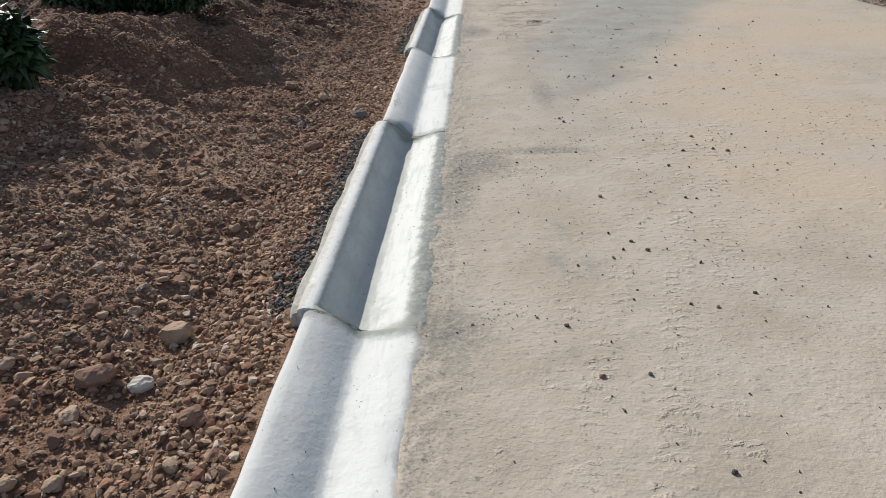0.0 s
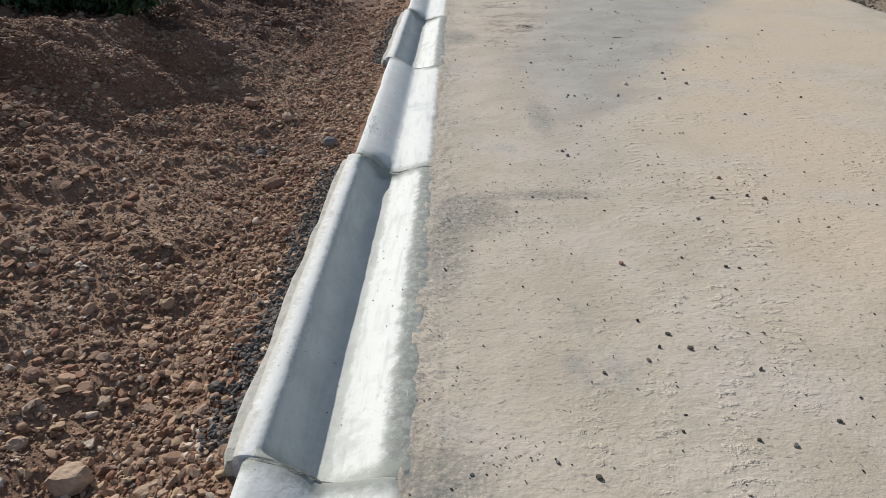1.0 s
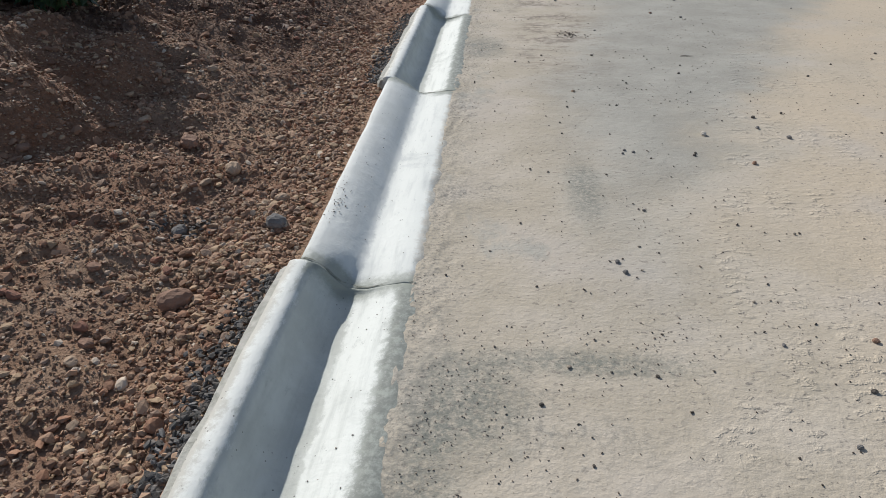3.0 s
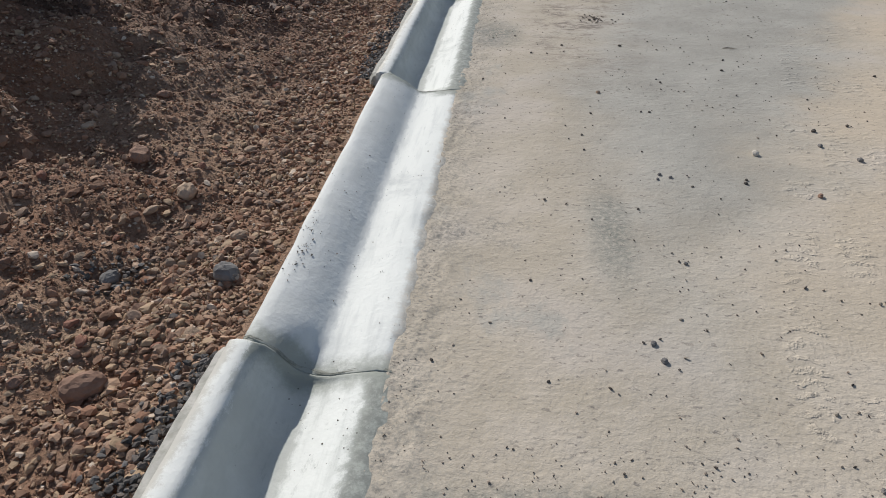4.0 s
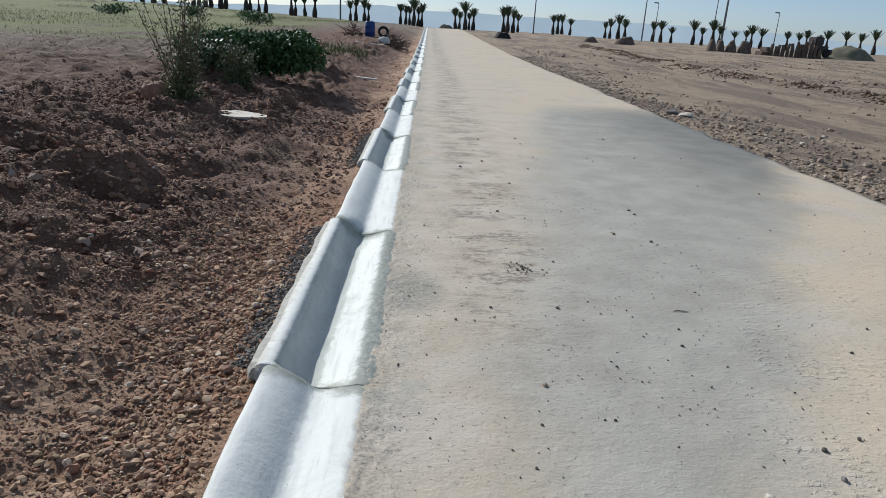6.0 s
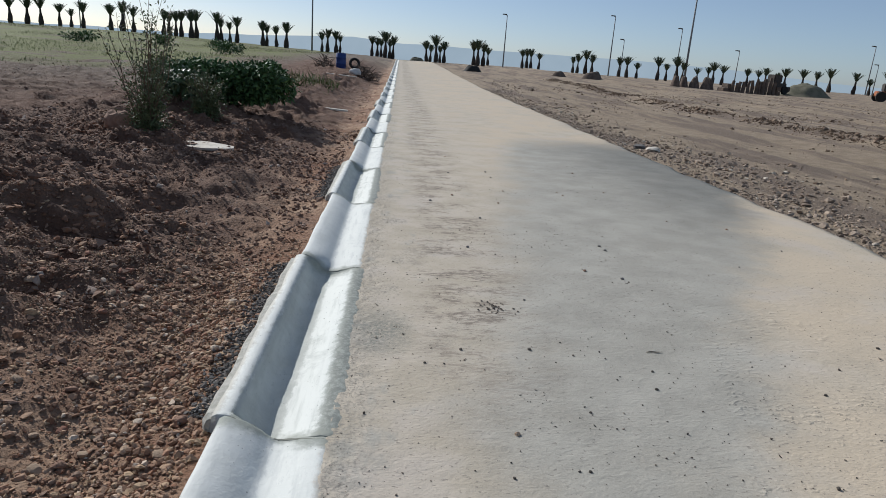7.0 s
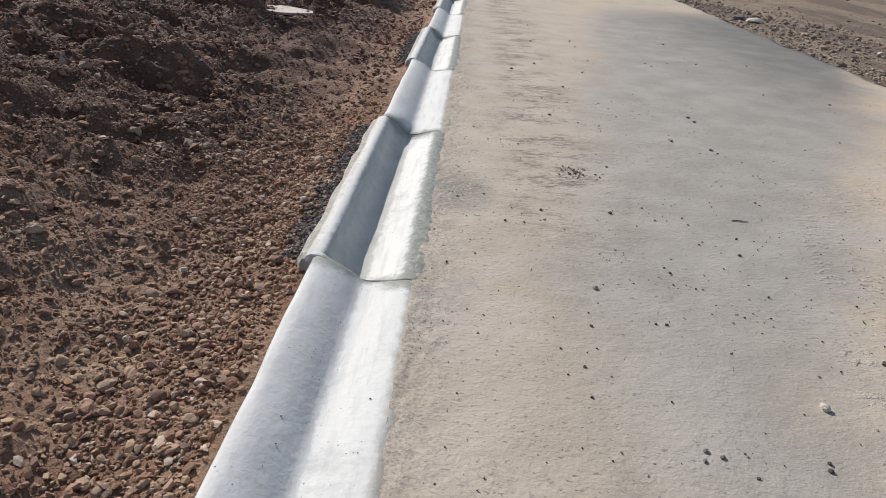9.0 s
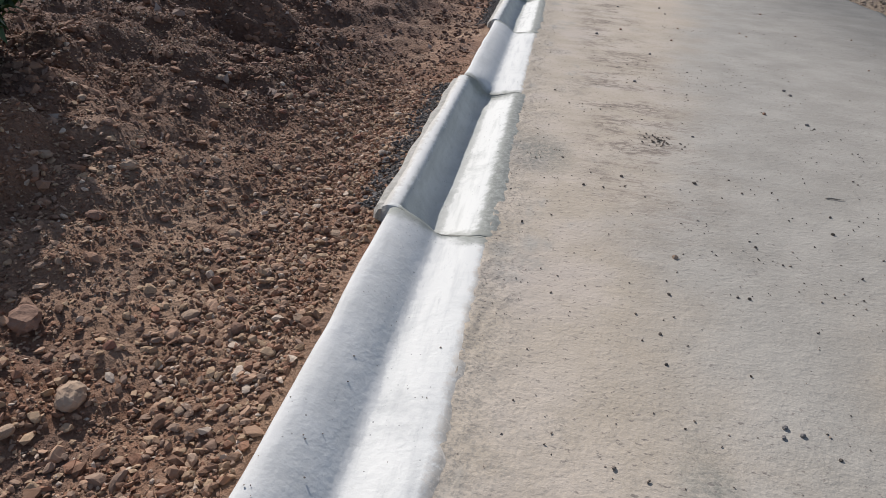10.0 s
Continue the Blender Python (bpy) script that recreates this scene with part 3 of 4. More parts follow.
road = mesh_object("road", V, np.stack([i, i + 1, i + nx + 1, i + nx], 1), ROAD, smoothed=True)
tagged(road, "dusty asphalt road with patches of sand", "road", kind="structure")

# ---- gutter: alternately cast concrete lengths ----
PROFILE_A = [(-0.372, -0.15), (-0.376, 0.05), (-0.37, 0.074), (-0.352, 0.083), (-0.32, 0.078), (-0.28, 0.062), (-0.245, 0.043), (-0.215, 0.021), (-0.195, 0.004), (-0.178, -0.007), (-0.155, -0.011), (-0.12, -0.008), (-0.06, 0.001), (0.006, 0.007), (0.035, 0.002), (0.06, -0.010)]
PROFILE_B = [(-0.405, -0.15), (-0.408, 0.055), (-0.40, 0.078), (-0.380, 0.086), (-0.352, 0.086), (-0.330, 0.078), (-0.314, 0.050), (-0.292, 0.010), (-0.266, -0.026), (-0.232, -0.050), (-0.19, -0.057), (-0.15, -0.050), (-0.08, -0.022), (-0.012, 0.006), (0.045, 0.006), (0.085, -0.012)]
gutter = thing("gutter", pose(0, 0, 0), "pale concrete roadside gutter cast in short lengths", "gutter", kind="structure")
PITCH, FIRST = 2.1, 2.05
rng = np.random.default_rng(3)


def gutter_length(profile, y0, y1, seed, mat):
    n = 72 if y0 < 14 else (14 if y0 < 40 else 4)
    p = np.array(profile)
    yy = np.linspace(y0, y1, n)
    if n > 40:
        yy = np.sort(np.concatenate([yy, y0 + np.array([0.004, 0.010, 0.017, 0.025]), y1 - np.array([0.004, 0.010, 0.017, 0.025])]))
        n = len(yy)
    P = np.zeros((n, len(p), 3))
    deep = profile is PROFILE_B
    other = np.array(PROFILE_A if deep else PROFILE_B)
    for k, y in enumerate(yy):
        # mortar evens out the step between a deeper and a shallower length
        p = np.array(profile)
        if deep:
            fill = 0.25 * (1 - float(smooth(np.array(y1 - y), 0.0, 0.09))) + 0.3 * (1 - float(smooth(np.array(y1 - y), 0.002, 0.02))) + 0.7 * (1 - float(smooth(np.array(y - y0), 0.003, 0.024)))
        else:
            fill = 0.42 * (1 - float(smooth(np.array(y - y0), 0.0, 0.16)))
        inner = (p[:, 0] > -0.35)[:, None] * min(fill, 0.9)
        p = p * (1 - inner) + other * inner
        wob = fbm(p[:, 0] * 9, np.full(len(p), y * 2.2 + seed * 7.7), 3, 91) * 0.006 + fbm(p[:, 0] * 40, np.full(len(p), y * 14.0 + seed), 2, 95) * 0.0025
        end = max(0.0, 1 - min(y - y0, y1 - y) / 0.012) * 0.002
        P[k, :, 0] = p[:, 0]
        P[k, 1:4, 0] += 0.010 * float(fbm(np.array([y * 3.0 + seed]), np.array([1.5]), 3, 97)[0])
        P[k, -2:, 0] += 0.034 * float(fbm(np.array([y * 11.0 + seed]), np.array([4.5]), 4, 99)[0])
        P[k, :, 1] = y
        P[k, :, 2] = p[:, 1] + wob - end + rise(0.0, y)
    m = len(p)
    V = P.reshape(-1, 3)
    i = (np.arange(n - 1)[:, None] * m + np.arange(m - 1)[None]).ravel()
    F = np.stack([i, i + 1, i + m + 1, i + m], 1)[:, ::-1]
    ob = mesh_object("gutter_length", [tuple(v) for v in V], [tuple(int(q) for q in f) for f in F] + [tuple(range(m)), tuple(range((n - 1) * m, n * m))[::-1]], mat, gutter, smoothed=True)
    return ob


def joint(y, seed, side):
    """A thin ridge of mortar along the end of a pale length; side: where that length lies."""
    p = np.array(PROFILE_A)
    if side > 0:
        p = np.where(p[:, :1] > -0.35, p * 0.58 + np.array(PROFILE_B) * 0.42, p)
    p = p[1:-1]
    n, m = 5, len(p)
    V, F = [], []
    for a in range(n):
        s = (a / (n - 1) - 0.5) * 2
        for q in range(m):
            w = 0.006 + 0.007 * float(fbm(np.array([q * 0.7 + seed * 3.1]), np.array([0.3]), 3, 101)[0])
            lift = -0.0015 - 0.001 * s * s + 0.004 * float(fbm(np.array([q * 1.3]), np.array([a * 1.0 + seed]), 2, 103)[0])
            V.append((p[q, 0], y + side * 0.008 + s * w + 0.022 * float(fbm(np.array([q * 0.5]), np.array([seed * 1.7]), 3, 105)[0]), p[q, 1] + lift + 0.001 + float(rise(0.0, y))))
    for a in range(n - 1):
        for q in range(m - 1):
            F.append((a * m + q + 1, a * m + q, (a + 1) * m + q, (a + 1) * m + q + 1))
    mesh_object("mortar_joint", V, F, DARK_MORTAR, gutter, "thin grey mortar joint", smoothed=True)


for k in range(-3, 49):
    y0 = FIRST + PITCH * k
    odd = k % 2 == 0
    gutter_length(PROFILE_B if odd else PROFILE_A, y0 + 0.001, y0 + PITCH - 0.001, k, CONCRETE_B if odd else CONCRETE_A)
    if k < 20:
        joint(y0, k + 5, -1 if odd else 1)

# rough haunch of spilt mortar outside the trowelled lengths
for k in range(-2, 12, 2):
    y0 = FIRST + PITCH * k
    n = 60
    V, F = [], []
    for a in range(n):
        y = y0 + 0.006 + (PITCH - 0.012) * a / (n - 1)
        w = 0.026 + 0.016 * float(fbm(np.array([y * 4.0]), np.array([k * 1.0]), 4, 111)[0])
        end = min(1.0, min(a, n - 1 - a) / 2.0 + 0.55)
        w = w * end
        q = -0.004 - 0.02 * (1 - end) + 0.008 * float(fbm(np.array([y * 9.0]), np.array([k + 5.0]), 3, 115)[0])
        V += [(-0.395, y, 0.079 + q), (-0.412 - w * 0.6, y, 0.070 + q), (-0.418 - w, y, 0.045 + q), (-0.425 - w, y, -0.15), (-0.395, y, -0.15)]
    for a in range(n - 1):
        for q in range(4):
            e = a * 5 + q
            F.append((e + 1, e, e + 5, e + 6))
    F += [(0, 1, 2, 3, 4), tuple(range(5 * n - 1, 5 * n - 6, -1))]
    mesh_object("mortar_haunch", V, F, MORTAR, gutter, "rough grey haunch of spilt mortar", smoothed=False)

# ---- distance ----
az = np.linspace(-70, 80, 260)
ridge_h = np.interp(az, [-70, -30, -17, -9, -4, 0, 4, 10, 20, 27, 33, 45, 80], [6, 22, 25, 44, 57, 45, 47, 43, 41, 32, 12, 6, 4]) + 3.5 * fbm(az * 0.35, az * 0 + 1, 4, 121)
R = 2500.0
V, F = [], []
for a, h in zip(az, ridge_h):
    s, c = math.sin(radians(a)), math.cos(radians(a))
    V += [(R * s, R * c, -60.0), (R * s, R * c, float(h)), ((R + 400) * s, (R + 400) * c, -60.0)]
for k in range(len(az) - 1):
    for q in (0, 1):
        F.append((k * 3 + q, (k + 1) * 3 + q, (k + 1) * 3 + q + 1, k * 3 + q + 1))
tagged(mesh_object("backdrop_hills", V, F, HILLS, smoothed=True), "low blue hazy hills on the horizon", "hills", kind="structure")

# ---- loose stones ----
rng = np.random.default_rng(11)


def strewn(n, x0, x1, y0, y1, keep):
    x, y = rng.uniform(x0, x1, n), rng.uniform(y0, y1, n)
    ok = rng.uniform(0, 1, n) < keep(x, y)
    return x[ok], y[ok]


def patchy(x, y):
    bare = smooth(-x, 0.75, 1.0) * (1 - smooth(-x, 1.8, 2.2))
    return np.clip(0.98 - 0.25 * smooth(y, 4.2, 5.8) + 1.5 * fbm(x * 1.3, y * 1.3, 4, 131) - (0.12 + 0.75 * smooth(y, 2.2, 4.5)) * bare * smooth(fbm(x * 0.8, y * 0.6, 2, 133), -0.15, 0.2), 0.25, 1)


def dry_patchy(x, y):
    return patchy(x, y) * (1 - 0.85 * smooth(y, 5.6, 7.6) * smooth(-x, 0.9, 1.4))


x, y = strewn(60000, -2.8, -0.42, 0.0, 9.0, dry_patchy)
scatter("rubble_small", x, y, np.clip(rng.lognormal(math.log(0.0095), 0.42, len(x)), 0.004, 0.024), RUBBLE, 1, rng, "small reddish brown stones strewn over dug earth", "rubble", 0.2)
x, y = strewn(64000, -2.8, -0.43, 0.4, 8.2, lambda x, y: np.clip(0.85 + 1.2 * fbm(x * 2.1, y * 2.1, 3, 139), 0.25, 1))
scatter("soil_crumbs", x, y, np.clip(rng.lognormal(math.log(0.0068), 0.35, len(x)), 0.003, 0.012), RUBBLE, 0, rng, "fine crumbs of reddish brown soil", "earth crumbs", 0.1)
x = -0.43 - np.abs(rng.normal(0, 0.28, 8000))
y = rng.uniform(0.2, 8.4, 8000)
k = rng.uniform(0, 1, 8000) < np.clip(0.75 + 1.6 * fbm(x * 1.5, y * 1.1, 3, 135), 0.15, 1)
x, y = x[k], y[k]
scatter("rubble_edge", x, y, np.clip(rng.lognormal(math.log(0.0125), 0.35, len(x)), 0.006, 0.024), RUBBLE, 1, rng, "reddish stones heaped along the gutter", "rubble", 0.15)
x, y = strewn(6500, -2.8, -0.45, 0.2, 9.0, dry_patchy)
scatter("rubble_medium", x, y, np.clip(rng.lognormal(math.log(0.0175), 0.28, len(x)), 0.012, 0.032), RUBBLE, 2, rng, "fist-sized reddish brown stones lying on dug earth", "rubble", 0.25)
x, y = strewn(24000, -5.5, -0.47, 6.2, 17, lambda x, y: patchy(x, y) * np.maximum(smooth(y, 8.2, 9.2), smooth(-x, 0.9, 1.5)))
scatter("rubble_verge", x, y, np.clip(rng.lognormal(math.log(0.017), 0.42, len(x)), 0.008, 0.05), RUBBLE_DARK, 0, rng, "brown stones and crumbs on the dug verge", "rubble", 0.2)
x, y = strewn(15000, -17, -0.5, 16.0, 38, lambda x, y: patchy(x, y) * np.clip(18 / y, 0.3, 1))
scatter("rubble_far", x, y, np.clip(rng.lognormal(math.log(0.02), 0.4, len(x)), 0.01, 0.06), RUBBLE_DARK, 0, rng, "clods and stones on the dug verge", "rubble", 0.25)
x, y = strewn(14000, -4.5, -1.1, 3.0, 15, lambda x, y: np.clip(0.55 + 1.2 * fbm(x * 0.9, y * 0.9, 2, 137), 0.1, 1) * smooth(-x, 1.1, 1.9))
CLOD = stone_material("earth_clod", (0.20, 0.11, 0.07), (0.31, 0.185, 0.12), (0.37, 0.245, 0.165), 0.97)
scatter("earth_clods", x, y, np.clip(rng.lognormal(math.log(0.026), 0.45, len(x)), 0.01, 0.042), CLOD, 1, rng, "crumbly brown clods heaped on the bank", "earth clods", 0.45)
x, y = strewn(15000, 4.62, 7.2, 4.0, 40, lambda x, y: np.clip(1.15 - (x - 4.7) / 1.7 + 0.8 * fbm(x, y, 3, 141), 0.05, 1) * np.clip(16 / y, 0.25, 1))
scatter("shoulder_gravel", x, y, np.clip(rng.lognormal(math.log(0.022), 0.45, len(x)), 0.01, 0.08), SHOULDER, 1, rng, "grey brown gravel along the road's edge", "gravel", 0.2)
x, y = strewn(19000, 5.6, 34, 6, 60, lambda x, y: np.clip(0.3 + 1.6 * fbm(x * 0.3, y * 0.3, 3, 143), 0.03, 1))
scatter("field_stones", x, y, np.clip(rng.lognormal(math.log(0.032), 0.5, len(x)), 0.012, 0.14), SHOULDER_DARK, 0, rng, "stones scattered over the tan bare field", "stones", 0.3)
y = rng.uniform(14, 62, 5200)
y = y[fbm(y * 0.9, y * 0, 3, 171) > -0.3]
x = 13.3 + 0.7 * fbm(y * 0.15, y * 0 + 3, 3, 51) + rng.normal(0, 0.3, len(y))
scatter("windrow", x, y, np.clip(rng.lognormal(math.log(0.042), 0.5, len(x)), 0.015, 0.15), SHOULDER_DARK, 0, rng, "low row of bulldozed clods across the field", "earth clods", 0.2)
gx, gy = [], []
for k in (0, 2, 4):
    n = 1200
    gx.append(-0.455 - np.abs(rng.normal(0, 0.05, n)))
    gy.append(FIRST + PITCH * k + rng.uniform(0.1, PITCH, n))
gx, gy = np.concatenate(gx), np.concatenate(gy)
scatter("dark_gravel", gx, gy, rng.uniform(0.007, 0.016, len(gx)), DARK_GRAVEL, 1, rng, "dark grey gravel packed beside the gutter", "gravel", -0.5)
x, y = rng.normal(-1.0, 0.055, 60), rng.normal(4.56, 0.06, 60)
scatter("grey_gravel", x, y, rng.uniform(0.008, 0.018, 60), DARK_GRAVEL, 1, rng, "small spill of dark grey gravel on dug earth", "gravel", 0.0)
# grit on the road
x, y = strewn(8000, 0.05, 4.5, 0.6, 14, lambda x, y: np.clip(0.25 + 1.6 * fbm(x * 1.6, y * 1.6, 3, 147), 0.02, 1))
scatter("road_grit", x, y, np.clip(rng.lognormal(math.log(0.003), 0.45, len(x)), 0.0015, 0.011), GRIT, 1, rng, "dark grit strewn on the dusty road", "grit", 0.1, base=road_z(x, y))
x, y = strewn(3600, 0.05, 0.24, 0.6, 12, lambda x, y: np.clip(1.1 - x * 4.5, 0.05, 1) * np.clip(0.6 + 1.6 * fbm(y * 1.5, x * 2, 3, 159), 0.05, 1))
scatter("edge_crumbs", x, y, rng.uniform(0.001, 0.0035, len(x)), GRIT, 1, rng, "crumbs of mortar along the gutter's edge", "crumbs", 0.1, base=road_z(x, y))
x, y = strewn(420, -0.36, -0.02, 0.2, 9, lambda x, y: np.clip(0.3 + 2 * fbm(x * 3, y * 1.2, 2, 149), 0.05, 1))
zz = np.interp(x, [q[0] for q in PROFILE_A[2:-2]], [q[1] for q in PROFILE_A[2:-2]])
seg = np.floor((y - FIRST) / PITCH).astype(int)
zb = np.interp(x, [q[0] for q in PROFILE_B[2:-2]], [q[1] for q in PROFILE_B[2:-2]])
scatter("gutter_crumbs", x, y, rng.uniform(0.0015, 0.0045, len(x)), GRIT, 1, rng, "dark crumbs lying in the gutter", "crumbs", 0.1, base=np.where(seg % 2 == 0, zb, zz))


def stone(x, y, size, mat, label, base=None, squash=0.7, group=""):
    """One stone of its own: half width size."""
    shapes, f = rock_shapes(3, 1, rng, 0.62)
    v = shapes[0] * np.array([1.15, 0.9, squash]) * size
    t = rng.uniform(0, 6.28)
    v = v @ np.array([[math.cos(t), -math.sin(t), 0], [math.sin(t), math.cos(t), 0], [0, 0, 1]])
    z = float(lie_z(x, y)) if base is None else base
    ob = mesh_object("stone", v, f, mat, smoothed=False)
    ob.location = (x, y, z + size * squash * 0.55)
    return tagged(ob, label, "stone", group)


# larger stones on the bank
stone(-0.88, 2.09, 0.055, TAN_ROCK, "rounded tan stone lying on rubble", squash=0.85)
stone(-1.03, 1.80, 0.062, BROWN_ROCK, "angular reddish brown stone on dug earth")
stone(-0.88, 1.80, 0.04, PALE_ROCK, "flat pale stone on dug earth")
stone(-1.02, 1.62, 0.035, TAN_ROCK, "flat tan stone on dug earth")
stone(-0.62, 1.60, 0.04, BROWN_ROCK, "brown stone beside the gutter")
stone(-0.57, 2.42, 0.03, DARK_METAL, "dark broken stone beside the gutter")
stone(-1.00, 4.55, 0.034, GREY_ROCK, "dark bluish grey stone on dug earth")
stone(-0.57, 4.53, 0.045, GREY_ROCK, "flat grey stone on dug earth")
stone(-0.95, 5.07, 0.045, TAN_ROCK, "tan stone on dug earth")
stone(-0.80, 4.05, 0.055, BROWN_ROCK, "brown stone on dug earth")
stone(-1.25, 5.3, 0.05, BROWN_ROCK, "reddish stone on dug earth")
stone(-3.25, 12.75, 0.17, BROWN_ROCK, "large rounded stone beside the shrub", squash=1.0)
stone(5.30, 16.9, 0.16, PALE_ROCK, "pale flat slab of stone at the road's edge", squash=0.35)
stone(5.15, 17.3, 0.13, GREY_ROCK, "flat grey stone at the road's edge", squash=0.4)
for k in range(46):
    a, b = rng.uniform(-2.2, -0.55), rng.uniform(0.5, 8.5)
    stone(a, b, rng.uniform(0.018, 0.034), (BROWN_ROCK, TAN_ROCK)[k % 2], ("brown", "tan")[k % 2] + " loose stone on dug earth", group="loose stones on the bank")
# stones of the bank that can be told apart one by one
shapes, f = rock_shapes(2, 10, rng, 0.4)
STONE_MESHES = []
for k, v in enumerate(shapes):
    ob = mesh_object("stone", v * np.array([1.15, 0.9, 0.62]), f, (BROWN_ROCK, TAN_ROCK, BROWN_ROCK, RED_ROCK, TAN_ROCK)[k % 5], ground)
    STONE_MESHES.append(ob)
for k in range(250):
    ob = STONE_MESHES[k] if k < 10 else new("stone", STONE_MESHES[k % 10].data)
    ob.parent = ground
    a, d = -0.5 - abs(rng.normal(0, 0.75)), rng.uniform(0.4, 8.2)
    s = rng.uniform(0.016, 0.03)
    ob.matrix_basis = pose(a, d, float(lie_z(a, d)) + s * 0.3, rng.uniform(-25, 25), rng.uniform(-25, 25), rng.uniform(0, 360)) @ Matrix.Scale(s, 4)
# single stones on the road
for a, b, r, m, w in [(0.76, 4.34, 0.014, GREY_ROCK, "dark"), (0.78, 4.27, 0.016, GREY_ROCK, "dark"), (1.39, 5.64, 0.024, PALE_ROCK, "pale"), (1.54, 5.28, 0.018, BROWN_ROCK, "brown"),
                      (0.945, 5.40, 0.012, GREY_ROCK, "dark"), (0.985, 5.38, 0.011, GREY_ROCK, "dark"), (0.93, 5.36, 0.010, GREY_ROCK, "dark"), (0.77, 6.31, 0.016, TAN_ROCK, "tan"), (1.10, 2.16, 0.011, GREY_ROCK, "dark"),
                      (0.22, 2.06, 0.008, GREY_ROCK, "dark"), (0.83, 3.12, 0.015, BROWN_ROCK, "brown"), (1.49, 3.94, 0.016, BROWN_ROCK, "brown"), (1.62, 3.7, 0.016, BROWN_ROCK, "brown"), (0.93, 4.76, 0.011, GREY_ROCK, "dark"),
                      (0.63, 1.78, 0.014, BROWN_ROCK, "brown"), (1.25, 3.5, 0.012, GREY_ROCK, "dark"), (1.70, 5.75, 0.017, GREY_ROCK, "dark"), (1.82, 5.62, 0.02, GREY_ROCK, "dark"), (1.2, 3.9, 0.010, GREY_ROCK, "dark"), (0.45, 2.1, 0.008, GREY_ROCK, "dark")]:
    stone(a, b, r * 0.68, m, w + " pebble lying on the dusty road", base=float(road_z(a, b)), squash=0.75, group="pebbles on the road")
for a, b, r in [(0.61, 7.09, 0.013), (0.97, 7.12, 0.014), (0.42, 6.92, 0.010), (1.55, 6.92, 0.010), (1.5, 6.73, 0.012), (0.71, 6.02, 0.010), (0.65, 5.76, 0.009), (0.58, 5.86, 0.007), (0.96, 6.07, 0.008), (1.0, 6.07, 0.010), (1.91, 6.0, 0.013),
                (1.73, 5.92, 0.017), (1.12, 6.5, 0.010), (2.33, 6.73, 0.012), (2.59, 7.02, 0.012), (1.29, 5.39, 0.010), (1.06, 5.31, 0.008), (0.82, 5.11, 0.008), (0.46, 4.16, 0.007), (0.14, 4.21, 0.007), (0.65, 5.6, 0.008), (1.38, 3.71, 0.013), (1.55, 3.73, 0.013),
                (1.98, 4.92, 0.013), (2.47, 5.25, 0.014), (0.57, 3.39, 0.007), (0.24, 3.24, 0.007), (1.08, 3.16, 0.009), (3.02, 7.32, 0.014)]:
    stone(a, b, r * 0.68, PEBBLE, "dark pebble lying on the dusty road", base=float(road_z(a, b)), squash=0.75, group="pebbles on the road")
for a, b, r in [(0.55, 2.05, 0.012), (0.94, 2.58, 0.012), (0.89, 2.66, 0.011), (1.23, 3.09, 0.011), (1.28, 3.08, 0.008), (0.64, 2.46, 0.009), (1.26, 2.25, 0.010), (0.91, 1.4, 0.012), (0.78, 1.79, 0.011), (1.01, 2.18, 0.009), (1.28, 5.36, 0.011), (0.45, 3.59, 0.009), (0.79, 3.73, 0.009)]:
    stone(a, b, r * 0.72, PEBBLE, "dark pebble lying on the dusty road", base=float(road_z(a, b)), squash=0.75, group="pebbles on the road")
# small dark crumbs, thickest in the middle of the road
x, y = rng.normal(1.35, 0.7, 1500), rng.uniform(1.0, 12, 1500)
k = (x > 0.1) & (x < 4.4) & (fbm(x * 1.1, y * 1.1, 3, 181) > -0.05)
scatter("dark_crumbs", x[k], y[k], np.clip(rng.lognormal(math.log(0.0042), 0.35, int(k.sum())), 0.002, 0.009), stone_material("dark_crumb", (0.05, 0.045, 0.04), (0.11, 0.095, 0.08), (0.3, 0.27, 0.22)), 1, rng, "small dark crumbs strewn over the dusty road", "crumbs", 0.1, base=road_z(x[k], y[k]))
for k in range(24):
    a, b = rng.uniform(0.5, 3.9), rng.uniform(7.5, 14)
    stone(a, b, rng.uniform(0.005, 0.010) * (1 + b * 0.04), (GREY_ROCK, BROWN_ROCK)[k % 2], ("dark", "brown")[k % 2] + " pebble lying on the dusty road", base=float(road_z(a, b)), squash=0.75, group="pebbles on the road")
# a band of crumbs across the dust
x = rng.uniform(0.08, 1.35, 190)
y = 3.78 + 0.14 * (x - 0.1) + rng.normal(0, 0.075, 190)
scatter("crumb_band", x, y, np.clip(rng.lognormal(math.log(0.0026), 0.4, 190), 0.0012, 0.006), GRIT, 1, rng, "band of dark crumbs across the dusty road", "crumbs", 0.1, base=road_z(x, y))
x, y = np.concatenate([rng.normal(0.32, 0.06, 40), rng.normal(0.5, 0.3, 60)]), np.concatenate([rng.normal(2.12, 0.05, 40), rng.normal(3.2, 0.5, 60)])
x = np.concatenate([np.maximum(x, 0.07), 0.08 + np.abs(rng.normal(0, 0.2, 420))])
y = np.concatenate([y, np.where(np.arange(420) < 300, rng.normal(3.5, 0.22, 420), rng.normal(7.3, 0.3, 420))])
scatter("road_crumbs", x, y, rng.uniform(0.0015, 0.004, len(x)), GRIT, 1, rng, "dark crumbs on the dusty road", "crumbs", 0.1, base=road_z(x, y))
x, y = rng.normal(-0.33, 0.022, 60), rng.normal(4.62, 0.10, 60)
